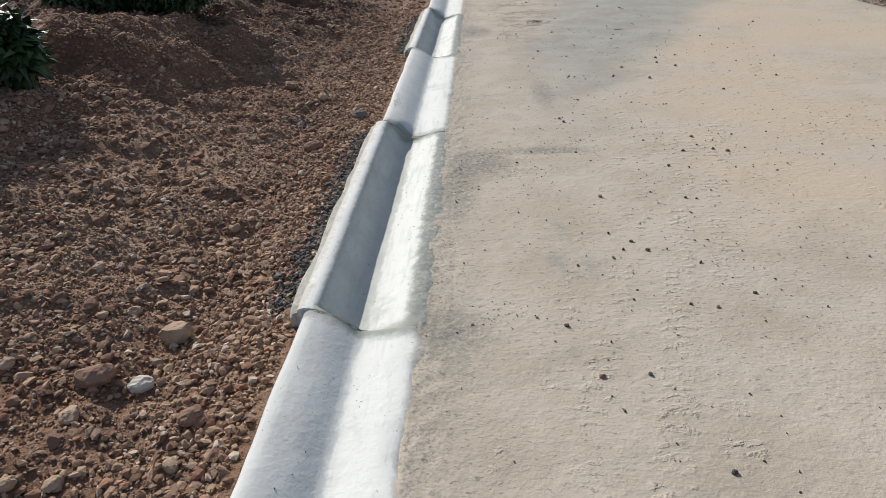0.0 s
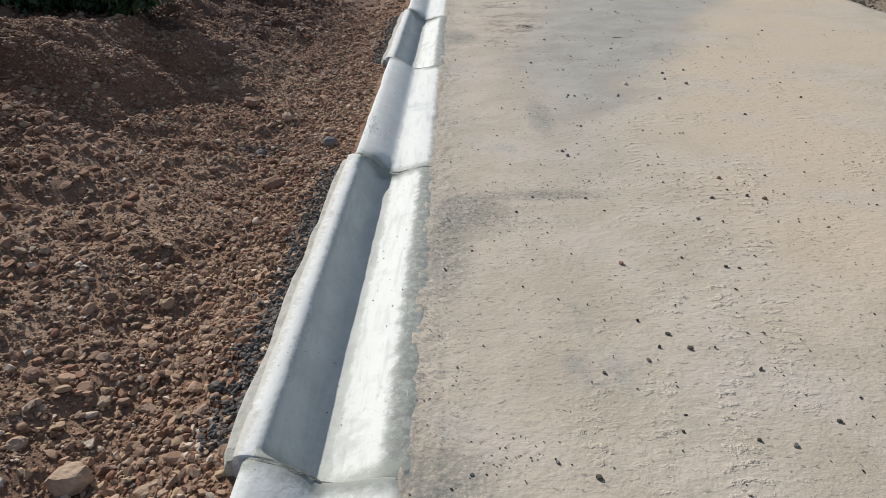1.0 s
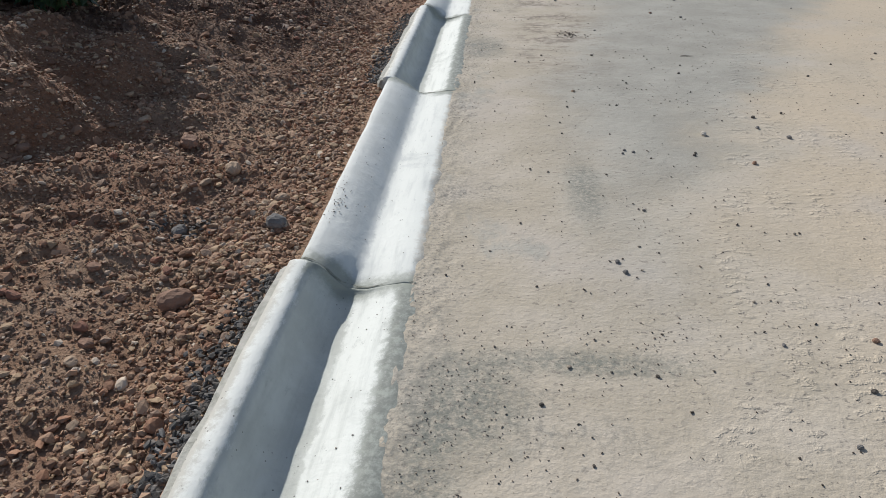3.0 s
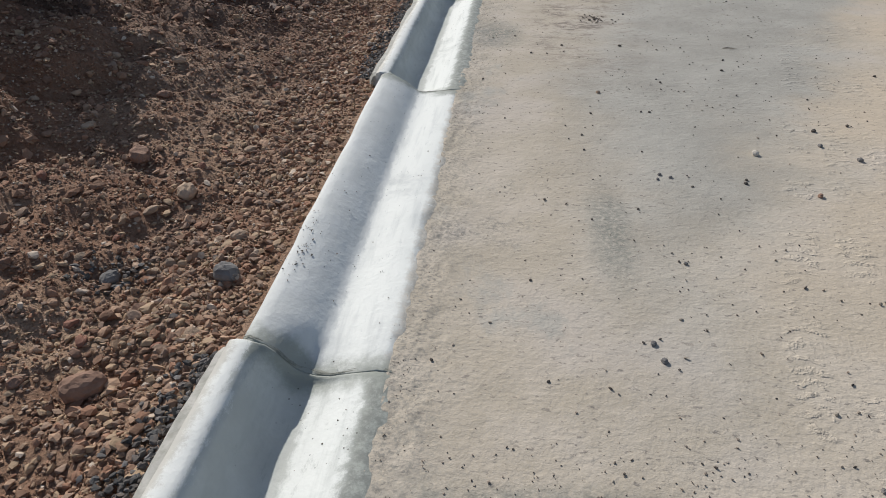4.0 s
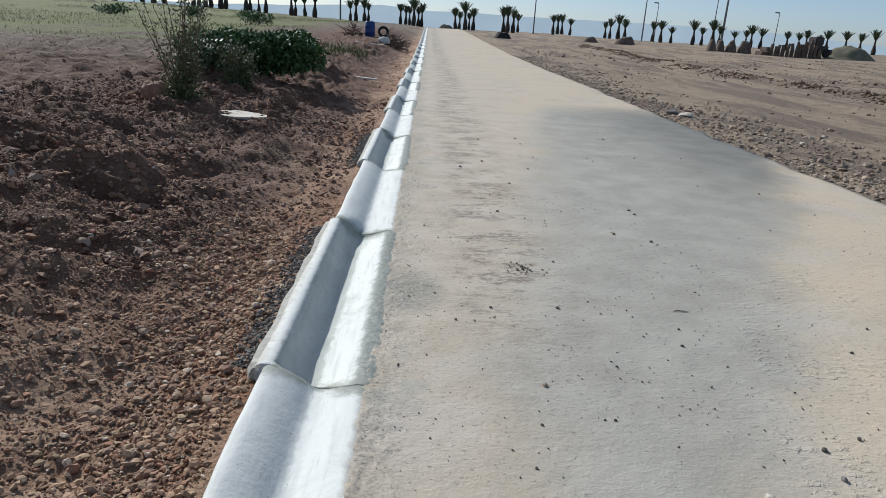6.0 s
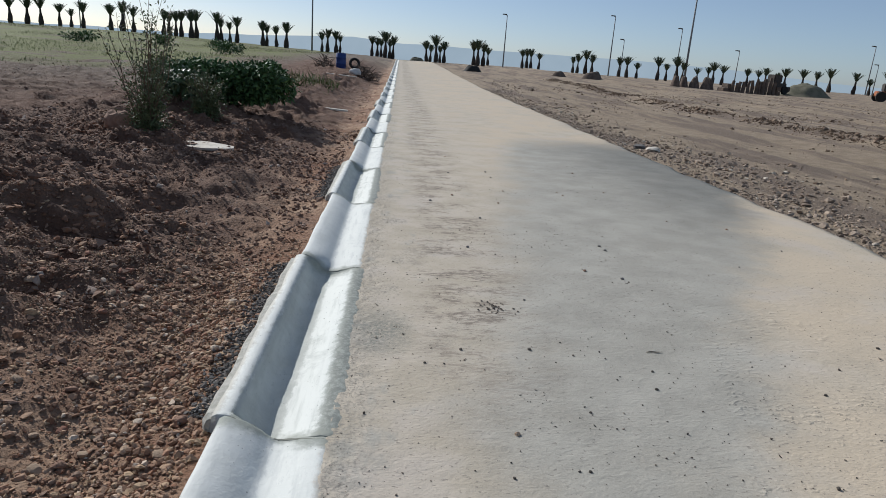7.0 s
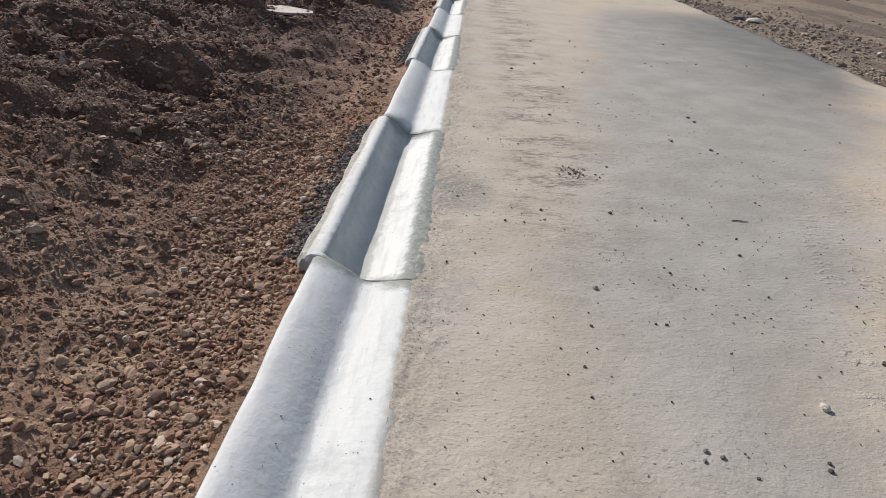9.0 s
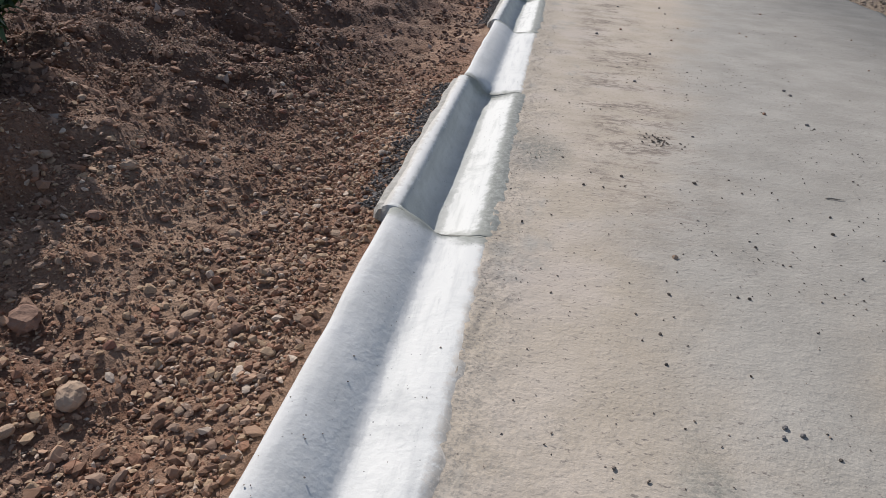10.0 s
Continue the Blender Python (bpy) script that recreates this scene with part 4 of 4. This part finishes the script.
scatter("lip_crumbs", x, y, rng.uniform(0.0015, 0.004, 60), GRIT, 1, rng, "dark crumbs spilt over the gutter's lip", "crumbs", 0.0, base=np.interp(x, [q[0] for q in PROFILE_A[2:-2]], [q[1] for q in PROFILE_A[2:-2]]))
# crumbled clod
x, y = 0.85 + rng.normal(0, 0.05, 60), 7.7 + rng.normal(0, 0.06, 60)
scatter("crumbled_clod", x, y, rng.uniform(0.003, 0.011, 60), GRIT, 1, rng, "crumbled brown clod of earth on the road", "clod", 0.1, base=road_z(x, y))
# twig
bm = bmesh.new()
tube(bm, [(-0.07, 0, 0.006), (-0.02, 0.012, 0.008), (0.03, 0.004, 0.007), (0.08, 0.015, 0.006)], [0.004, 0.006, 0.005, 0.002])
twig = mesh_object("twig", [(0, 0, 0)], [], DRY_TWIG)
bm.to_mesh(twig.data)
bm.free()
twig.matrix_world = pose(1.64, 7.14, float(road_z(1.64, 7.14))) @ Matrix.Scale(0.6, 4)
tagged(twig, "short dry twig lying on the road", "twig")

# bleached board on the verge
bm = bmesh.new()
n = 14
top, bot = [], []
for k in range(n):
    a = 2 * math.pi * k / n
    r = 1 + 0.12 * math.sin(3 * a + 1)
    top.append(bm.verts.new((0.34 * r * math.cos(a), 0.19 * r * math.sin(a), 0.03 + 0.008 * math.cos(a))))
    bot.append(bm.verts.new((0.33 * r * math.cos(a), 0.18 * r * math.sin(a), 0.0)))
bm.faces.new(top)
bm.faces.new(bot[::-1])
for k in range(n):
    bm.faces.new((bot[k], bot[(k + 1) % n], top[(k + 1) % n], top[k]))
slab = mesh_object("stone_slab", [(0, 0, 0)], [], SLAB)
bm.to_mesh(slab.data)
bm.free()
slab.matrix_world = pose(-2.2, 12.75, float(lie_z(-2.2, 12.75)) - 0.012, 4, 3, -12)
tagged(slab, "flat bleached slab lying on dug earth", "slab")

# ---- plants ----


def bush(x, y, wx, wy, h, count, leaf, width, mat, label, seed, stems=9, low=0.12, name="bush", lobes_n=11):
    r = np.random.default_rng(seed)
    z = float(ground_z(x, y)) - 0.02
    t = thing(name, pose(x, y, z), label, "bush")
    # lobes of uneven size make the outline uneven
    lobes = [(r.uniform(-0.75, 0.75) * wx, r.uniform(-0.7, 0.7) * wy, r.uniform(0.35, 0.78) * h, r.uniform(0.28, 0.5)) for _ in range(lobes_n)]
    C, U = [], []
    for _ in range(count):
        a = lobes[int(r.integers(len(lobes)))]
        d = r.normal(size=3)
        d /= np.linalg.norm(d)
        rad = a[3] * (0.55 + 0.45 * r.uniform() ** 0.5)
        p = np.array([a[0] + d[0] * rad * wx, a[1] + d[1] * rad * wy, a[2] + d[2] * rad * h * 0.75])
        if p[2] < low * h:
            p[2] = low * h + r.uniform(0, 0.2) * h
        C.append(p)
        U.append(d * 0.9 + np.array([0, 0, 0.25]))
    V, F = leaves(np.array(C), np.array(U), leaf, width, r)
    mesh_object("foliage", V, F, mat, t)
    for k in range(stems):
        a = lobes[k % len(lobes)]
        b0 = (r.uniform(-0.15, 0.15) * wx, r.uniform(-0.15, 0.15) * wy, -0.05)
        bm = bmesh.new()
        tube(bm, [b0, (a[0] * 0.45, a[1] * 0.45, a[2] * 0.5), (a[0], a[1], a[2])], [0.014, 0.01, 0.004], 5)
        part("stem", bm, STEM, t, smoothed=True)
    return t


bush(-2.95, 16.6, 1.1, 0.7, 0.7, 12500, 0.12, 0.06, LEAF, "dense dark green broad-leaved bush on the verge", 21, low=0.02, lobes_n=44)
bush(-2.85, 20.3, 0.55, 0.6, 0.8, 5200, 0.12, 0.06, LEAF, "dense green broad-leaved bush on the verge", 22)
bush(-3.35, 15.2, 0.45, 0.45, 0.5, 1300, 0.11, 0.06, LEAF_DARK, "low dark green bush behind the shrub", 23)
bush(-2.98, 6.7, 0.85, 0.5, 0.5, 9500, 0.10, 0.055, LEAF_DARK, "dark green leafy bush casting shade on the bank", 24, low=0.05, lobes_n=20)
bush(-2.72, 3.95, 0.46, 0.46, 0.56, 4200, 0.13, 0.055, LEAF_DARK, "dark glossy broad-leaved plant on the bank", 25, low=0.03)


def shrub(x, y, h, label, seed):
    r = np.random.default_rng(seed)
    t = thing("shrub", pose(x, y, float(ground_z(x, y)) - 0.02), label, "shrub")
    C, U = [], []
    for k in range(30):
        a, lean = r.uniform(0, 6.28), r.uniform(0.1, 0.85)
        hh = h * r.uniform(0.4, 1.1) * (1 - 0.25 * lean)
        pts = []
        for s in np.linspace(0, 1, 6):
            pts.append((math.cos(a) * lean * s * hh * 0.7 + 0.03 * r.normal(), math.sin(a) * lean * s * hh * 0.7 + 0.03 * r.normal(), s * hh))
        bm = bmesh.new()
        tube(bm, pts, [0.009, 0.008, 0.006, 0.005, 0.004, 0.002], 5)
        part("stem", bm, STEM, t, smoothed=True)
        for _ in range(120):
            s = 0.05 + 0.95 * r.uniform() ** 1.9
            q = s * 5
            i0 = min(int(q), 4)
            p = np.array(pts[i0]) * (1 - q + i0) + np.array(pts[i0 + 1]) * (q - i0)
            d = r.normal(size=3)
            C.append(p + d * 0.085 * (1.2 - s))
            U.append(d * 0.8 + np.array([0, 0, 0.5]))
    V, F = leaves(np.array(C), np.array(U), 0.06, 0.022, r, 0.15)
    mesh_object("foliage", V, F, LEAF_DRY, t)
    return t


shrub(-2.92, 12.75, 1.7, "tall straggly green shrub with thin bare tips", 31)
shrub(-2.7, 14.6, 0.75, "straggly grey green shrub beside a bush", 32)

# weeds and grass, too many to count
def grass(name, cx, cy, n, length, label, r):
    z = ground_z(cx, cy)
    C = np.stack([cx, cy, z], 1)
    V, F = leaves(C, np.tile(np.array([0, 0, 2.2]), (len(cx), 1)), length, length * 0.09, r, 0.2)
    tagged(mesh_object(name, V, F, GRASS), label, "grass", kind="stuff")


r = np.random.default_rng(41)
cx, cy = r.uniform(-3.6, -1.8, 900), r.uniform(22, 30, 900)
k = fbm(cx * 0.8, cy * 0.5, 2, 151) > 0.05
grass("weeds", cx[k], cy[k], 0, 0.3, "low green weeds on the verge", r)
cx, cy = r.uniform(-75, -8, 40000), r.uniform(32, 100, 40000)
k = fbm(cx * 0.13, cy * 0.13, 4, 153) > 0.06
grass("meadow", cx[k], cy[k], 0, 0.24, "patchy yellow green grass on the far field", r)
for a, b, w in [(-26, 62, 1.5), (-22, 70, 1.2), (-13.5, 60, 1.3), (-38, 64, 1.4), (-17, 72, 1.3)]:
    bush(a, b, w, w * 0.7, 0.8, 420, 0.3, 0.12, LEAF, "low green bush on the far field", int(100 + a))

# ---- palms ----


def palm(seed, h):
    """A newly planted palm: a bulging trunk wrapped in dry leaf bases and fronds tied upwards."""
    r = np.random.default_rng(seed)
    t = thing("palm_tree", pose(0, 0, -50), "young palm with dark trunk and upright tied fronds", "palm tree", "palms along the far road")
    bm = bmesh.new()
    th = h * 0.56
    pts = [(0, 0, -0.1), (0.03, 0, th * 0.2), (0.02, 0.03, th * 0.45), (0, 0.02, th * 0.7), (0, 0, th)]
    tube(bm, pts, [0.30, 0.36, 0.30, 0.17, 0.13], 9)
    for v in bm.verts:
        v.co.x *= 1 + r.uniform(-0.14, 0.14)
        v.co.y *= 1 + r.uniform(-0.14, 0.14)
    part("trunk", bm, PALM_BARK, t)
    bm = bmesh.new()
    for k in range(24):
        a = 2 * math.pi * k / 24 + r.uniform(-0.25, 0.25)
        spread_ = r.uniform(0.08, 0.62)
        L = h * r.uniform(0.36, 0.5)
        out = Vector((math.cos(a), math.sin(a), 0))
        side = Vector((-math.sin(a), math.cos(a), 0))

        def mid_rib(u):
            return Vector((0, 0, th * 0.92)) + out * (L * spread_ * (0.8 * u + 0.35 * u * u)) + Vector((0, 0, L * (u - 0.30 * spread_ * u * u)))

        for s in range(12):
            u = 0.1 + 0.9 * s / 12
            p, q = mid_rib(u), mid_rib(min(u + 0.07, 1.05))
            w = 0.24 * math.sin(math.pi * (0.12 + 0.72 * u)) + 0.03
            for sign in (-1, 1):
                tip = q + side * (sign * w) + out * (w * 0.35) + Vector((0, 0, 0.10 * w + r.uniform(-0.05, 0.05)))
                bm.faces.new([bm.verts.new(v) for v in (p, q, tip)])
        pr = [mid_rib(u) for u in (0, 0.35, 0.7, 1.0)]
        tube(bm, pr, [0.03, 0.022, 0.014, 0.006], 4)
    part("crown", bm, PALM_LEAF, t)
    return t


PALMS = [palm(51, 3.9), palm(52, 3.5), palm(53, 4.2)]
px = [-56.6, -54.3, -52.3, -49.7, -48.1, -46.4, -42.4, -40.8, -39.2, -34.9, -34.1, -33.2, -32.4, -30.9, -30.2, -27.2, -26.6, -25.3, -24.3, -20.5, -19.9, -18.5, -17.0, -11.7, -10.9, -9.6, -9.0, -4.2, -3.4, -2.8, -2.2, -1.5, -1.0, 4.1, 4.7, 5.6, 6.2, 6.8, 11.4, 12.0, 12.9, 13.6, 19.0, 19.7, 20.4, 21.6,
      27.0, 27.7, 29.0, 30.0, 34.3, 35.6, 37.2, 40.6, 42.0, 43.6, 44.6, 47.0, 48.8, 49.6, 51.2, 55.2, 57.0, 58.2, 60.3, 61.5, 64.5, 66.7, 69.0, 73.2, 75.8, 78.5]
r = np.random.default_rng(61)
for k, a in enumerate(px):
    b = 108 + r.uniform(-2.5, 3.5)
    src = PALMS[k % 3]
    m = pose(a * (b - 4) / 106, b, float(ground_z(a, b)), 0, r.uniform(-3, 3), r.uniform(0, 360)) @ Matrix.Scale(r.uniform(0.66, 1.08) * (1.03 if a < -15 else 0.97), 4)
    if k < 3:
        src.matrix_world = m
    else:
        copy_thing(src, m)

# ---- lamp posts ----


def lamp_post(x, y, h, r0, head, label):
    t = thing("street_lamp", pose(x, y, float(ground_z(x, y))), label, "street lamp", "street lamps on the plain")
    bm = bmesh.new()
    tube(bm, [(0, 0, -0.2), (0, 0, h * 0.5), (0, 0, h)], [r0, r0 * 0.8, r0 * 0.55], 10)
    part("pole", bm, STEEL, t, smoothed=True)
    bm = bmesh.new()
    box(bm, (-0.2, -0.2, -0.05), (0.2, 0.2, 0.03), 0.01)
    part("base_plate", bm, STEEL, t)
    if head:
        bm = bmesh.new()
        tube(bm, [(0, 0, h - 0.05), (-0.35 * head, 0, h + 0.1)], [0.05, 0.04], 6)
        arm = part("arm", bm, STEEL, t)
        bm = bmesh.new()
        box(bm, (-0.35 - 0.35, -0.16, h + 0.02), (-0.35 + 0.3, 0.16, h + 0.16), 0.03)
        part("lamp_head", bm, DARK_METAL, arm, "dark lamp head")


for a, b, h, r0, head in [(-13.2, 110, 11.5, 0.13, 0), (16.0, 110, 7.6, 0.11, 1), (32.7, 110, 8.8, 0.11, 1), (35.2, 112, 5.6, 0.09, 1), (45.0, 110, 14.5, 0.18, 0), (44.3, 112, 8.0, 0.1, 1),
                           (54.2, 112, 5.4, 0.09, 1), (75.3, 110, 7.4, 0.1, 1), (77.9, 112, 4.8, 0.09, 1), (-40.5, 110, 9.5, 0.09, 0), (-47.7, 112, 7.0, 0.09, 0)]:
    lamp_post(a, b, h, r0, head, "tall slender grey steel lamp post on the plain" if h > 9 else "slender grey street lamp among palms")

# ---- barrel and brushwood on the verge ----
bz = float(ground_z(-2.83, 40))
barrel = thing("barrel", pose(-2.83, 40, bz - 0.02) @ Matrix.Scale(0.86, 4), "blue plastic barrel standing on the verge", "barrel")
bm = bmesh.new()
prof = [(0.0, 0.0), (0.27, 0.0), (0.295, 0.03), (0.295, 0.25), (0.31, 0.27), (0.31, 0.29), (0.295, 0.31), (0.295, 0.58), (0.31, 0.60), (0.31, 0.62), (0.295, 0.64), (0.29, 0.86), (0.26, 0.89), (0.0, 0.89)]
rings = [[bm.verts.new((q * math.cos(2 * math.pi * k / 20), q * math.sin(2 * math.pi * k / 20), zq)) for k in range(20)] for q, zq in prof[1:-1]]
for a, b in zip(rings, rings[1:]):
    for k in range(20):
        bm.faces.new((a[k], a[(k + 1) % 20], b[(k + 1) % 20], b[k]))
bm.faces.new(rings[-1])
bm.faces.new(rings[0][::-1])
barrel_body = part("body", bm, BLUE, barrel, smoothed=True)
bm = bmesh.new()
tube(bm, [(0.1, 0, 0.88), (0.1, 0, 0.92)], [0.04, 0.04], 8)
part("bung", bm, RUBBER, barrel_body)


def tyre(x, y, m, label):
    t = thing("tyre", m, label, "tyre")
    bm = bmesh.new()
    n, k = 24, 8
    rr = [[bm.verts.new(((0.28 + 0.09 * math.cos(6.283 * b / k)) * math.cos(6.283 * a / n), (0.28 + 0.09 * math.cos(6.283 * b / k)) * math.sin(6.283 * a / n), 0.10 * math.sin(6.283 * b / k))) for b in range(k)] for a in range(n)]
    for a in range(n):
        for b in range(k):
            bm.faces.new((rr[a][b], rr[(a + 1) % n][b], rr[(a + 1) % n][(b + 1) % k], rr[a][(b + 1) % k]))
    part("casing", bm, RUBBER, t, smoothed=True)


tyre(-2.15, 40.2, pose(-2.15, 40.2, bz + 0.27, 78, 0, 10) @ Matrix.Scale(0.8, 4), "black tyre leaning beside a barrel")


def brushwood(x, y, w, h, count, label, seed):
    r = np.random.default_rng(seed)
    t = thing("brushwood_heap", pose(x, y, float(ground_z(x, y)) - 0.03), label, "brushwood")
    bm = bmesh.new()
    for _ in range(count):
        a, d = r.uniform(0, 6.28), r.uniform(0, w)
        p = Vector((d * math.cos(a), d * 0.7 * math.sin(a), r.uniform(0, h) * (1 - d / w * 0.7)))
        q = p + Vector((r.normal() * 0.35, r.normal() * 0.3, r.uniform(-0.1, 0.35)))
        q.z = max(q.z, 0.02)
        tube(bm, [p, (p + q) / 2 + Vector((r.normal() * 0.04, 0, 0.03)), q], [0.022, 0.016, 0.006], 4)
    part("twig_tangle", bm, BRUSH, t)
    return t


brushwood(-1.5, 38.5, 0.8, 0.75, 150, "heap of dry reddish brushwood on the verge", 71)
brushwood(-3.7, 40.0, 0.5, 0.7, 70, "dry branches beside a barrel", 72)
brushwood(-1.95, 40.8, 0.4, 0.6, 60, "dry branches behind a tyre", 73)
bm = bmesh.new()
bmesh.ops.create_icosphere(bm, subdivisions=3, radius=0.26)
for v in bm.verts:
    v.co = Vector((v.co.x * 1.2, v.co.y * 0.8, max(v.co.z, -0.14) * 0.8 + 0.1)) * (1 + 0.18 * noise.noise(v.co * 6))
sack = mesh_object("sack", [(0, 0, 0)], [], SACK)
bm.to_mesh(sack.data)
bm.free()
sack.location = (-1.95, 38.0, float(ground_z(-1.95, 38.0)) - 0.01)
tagged(sack, "crumpled pale sack lying by brushwood", "sack")
for a, b, L, ang in [(-2.2, 33.0, 1.3, 20), (-1.35, 20.5, 0.75, 8)]:
    bm = bmesh.new()
    box(bm, (-L / 2, -0.06, 0), (L / 2, 0.06, 0.035), 0.006)
    ob = mesh_object("plank", [(0, 0, 0)], [], SLAB)
    bm.to_mesh(ob.data)
    bm.free()
    ob.matrix_world = pose(a, b, float(ground_z(a, b)) + 0.01, 3, 4, ang)
    tagged(ob, "weathered plank lying on dug earth", "plank")

# ---- yard at the far side of the field ----


def block_stack(x, y, nx_, nz_, w, label, seed):
    r = np.random.default_rng(seed)
    t = thing("block_stack", pose(x, y, float(ground_z(x, y)) - 0.05, 0, 0, r.uniform(-20, 20)), label, "block stack", "stacks in the yard")
    for a in range(nx_):
        for c in range(nz_):
            if c == nz_ - 1 and r.uniform() < 0.3:
                continue
            bm = bmesh.new()
            j = r.uniform(-0.05, 0.05)
            box(bm, (a * w + 0.02, -0.5 + j, c * 0.42), (a * w + w - 0.02, 0.5 + j, c * 0.42 + 0.40), 0.04)
            part("block", bm, BLOCK, t)


for k, (a, b, n1, n2) in enumerate([(31.4, 69, 2, 2), (36.4, 69, 2, 3)]):
    block_stack(a, b, n1, n2, 0.45, "dark brown stack of blocks standing on the field", 80 + k)


def log_stand(x, y, n, hgt, seed, label):
    """Short trunks stood upright side by side."""
    r = np.random.default_rng(seed)
    t = thing("log_stand", pose(x, y, float(ground_z(x, y)) - 0.05, 0, 0, r.uniform(-10, 10)), label, "logs", "stacks in the yard")
    for k in range(n):
        bm = bmesh.new()
        cx_, cy_, hh, rr = k * 0.34 + r.uniform(-0.05, 0.05), r.uniform(-0.3, 0.3), hgt * r.uniform(0.75, 1.1), r.uniform(0.15, 0.2)
        tube(bm, [(cx_, cy_, 0), (cx_ + r.uniform(-0.05, 0.05), cy_, hh * 0.6), (cx_ + r.uniform(-0.08, 0.08), cy_, hh)], [rr, rr * 0.95, rr * 0.75], 9)
        part("log", bm, BLOCK, t)


log_stand(32.4, 68.5, 5, 1.25, 90, "dark upright logs stacked on the field")
log_stand(34.1, 68, 7, 1.55, 91, "taller dark upright logs stacked on the field")
def machine(x, y, turn, body_mat, label, name, cat):
    t = thing(name, pose(x, y, float(ground_z(x, y)), 0, 0, turn) @ Matrix.Scale(0.8, 4), label, cat)
    bm = bmesh.new()
    box(bm, (-1.6, -0.7, 0.7), (1.2, 0.7, 1.35), 0.08)
    part("body", bm, body_mat, t)
    bm = bmesh.new()
    box(bm, (-0.9, -0.65, 1.35), (0.4, 0.65, 2.35), 0.1)
    part("cab", bm, DARK_METAL, t, "dark cab")
    bm = bmesh.new()
    box(bm, (1.2, -0.9, 0.35), (1.7, 0.9, 0.95), 0.08)
    part("bucket", bm, body_mat, t)
    for a, rr in ((-1.1, 0.65), (0.85, 0.5)):
        for s in (-0.78, 0.78):
            bm = bmesh.new()
            tube(bm, [(a, s - 0.16, rr), (a, s + 0.16, rr)], [rr, rr], 18)
            part("wheel", bm, RUBBER, t)


machine(38.6, 72, 15, DARK_METAL, "dark farm tractor parked beside stacks", "tractor", "tractor")
machine(50.3, 71, -20, ORANGE, "orange loader parked on the far field", "loader", "loader")


def heap(x, y, w, d, h, mat, label, cat, seed, name="earth_heap"):
    n, m = 28, 10
    V, F = [(0, 0, h)], []
    for b in range(1, m + 1):
        for a in range(n):
            u, ang = b / m, 6.283 * a / n
            rr = u * (1 + 0.18 * float(fbm(np.array([math.cos(ang) * 1.5 + seed]), np.array([math.sin(ang) * 1.5]), 3, 161)[0]))
            z = h * (1 - smooth(np.array(u), 0.35, 1.0)) * (1 + 0.35 * float(fbm(np.array([rr * math.cos(ang) * 3 + seed]), np.array([rr * math.sin(ang) * 3]), 3, 163)[0]))
            V.append((w * rr * math.cos(ang), d * rr * math.sin(ang), float(z) - 0.12 * u))
    for a in range(n):
        F.append((0, 1 + a, 1 + (a + 1) % n))
    for b in range(m - 1):
        for a in range(n):
            F.append((1 + b * n + a, 1 + (b + 1) * n + a, 1 + (b + 1) * n + (a + 1) % n, 1 + b * n + (a + 1) % n))
    ob = mesh_object(name, V, F, mat, smoothed=True)
    ob.location = (x, y, float(ground_z(x, y)))
    return tagged(ob, label, cat)


for k, (a, d, w) in enumerate([(27.3, 70, 0.55), (28.3, 70.4, 0.5), (29.2, 70, 0.6), (30.2, 69.6, 0.6), (30.9, 70.3, 0.5)]):
    heap(a, d, w, 0.55, 1.0, BLOCK, "rounded dark bale standing on the field", "bale", 20 + k, "bale")
heap(42.5, 73, 3.0, 2.0, 1.15, HEAP, "low grey green heap of earth on the field", "earth heap", 1)
heap(7.4, 72, 1.1, 0.8, 0.6, RUBBER, "low dark heap beside the far road", "heap", 2)
heap(19.2, 71, 1.3, 0.9, 0.7, BLOCK, "low dark heap on the field", "heap", 3)
heap(16.5, 74, 1.0, 0.7, 0.45, BLOCK, "low dark heap on the field", "heap", 4)
heap(2.6, 107, 1.6, 0.8, 0.6, HEAP, "low earth heap at the end of the road", "earth heap", 5)
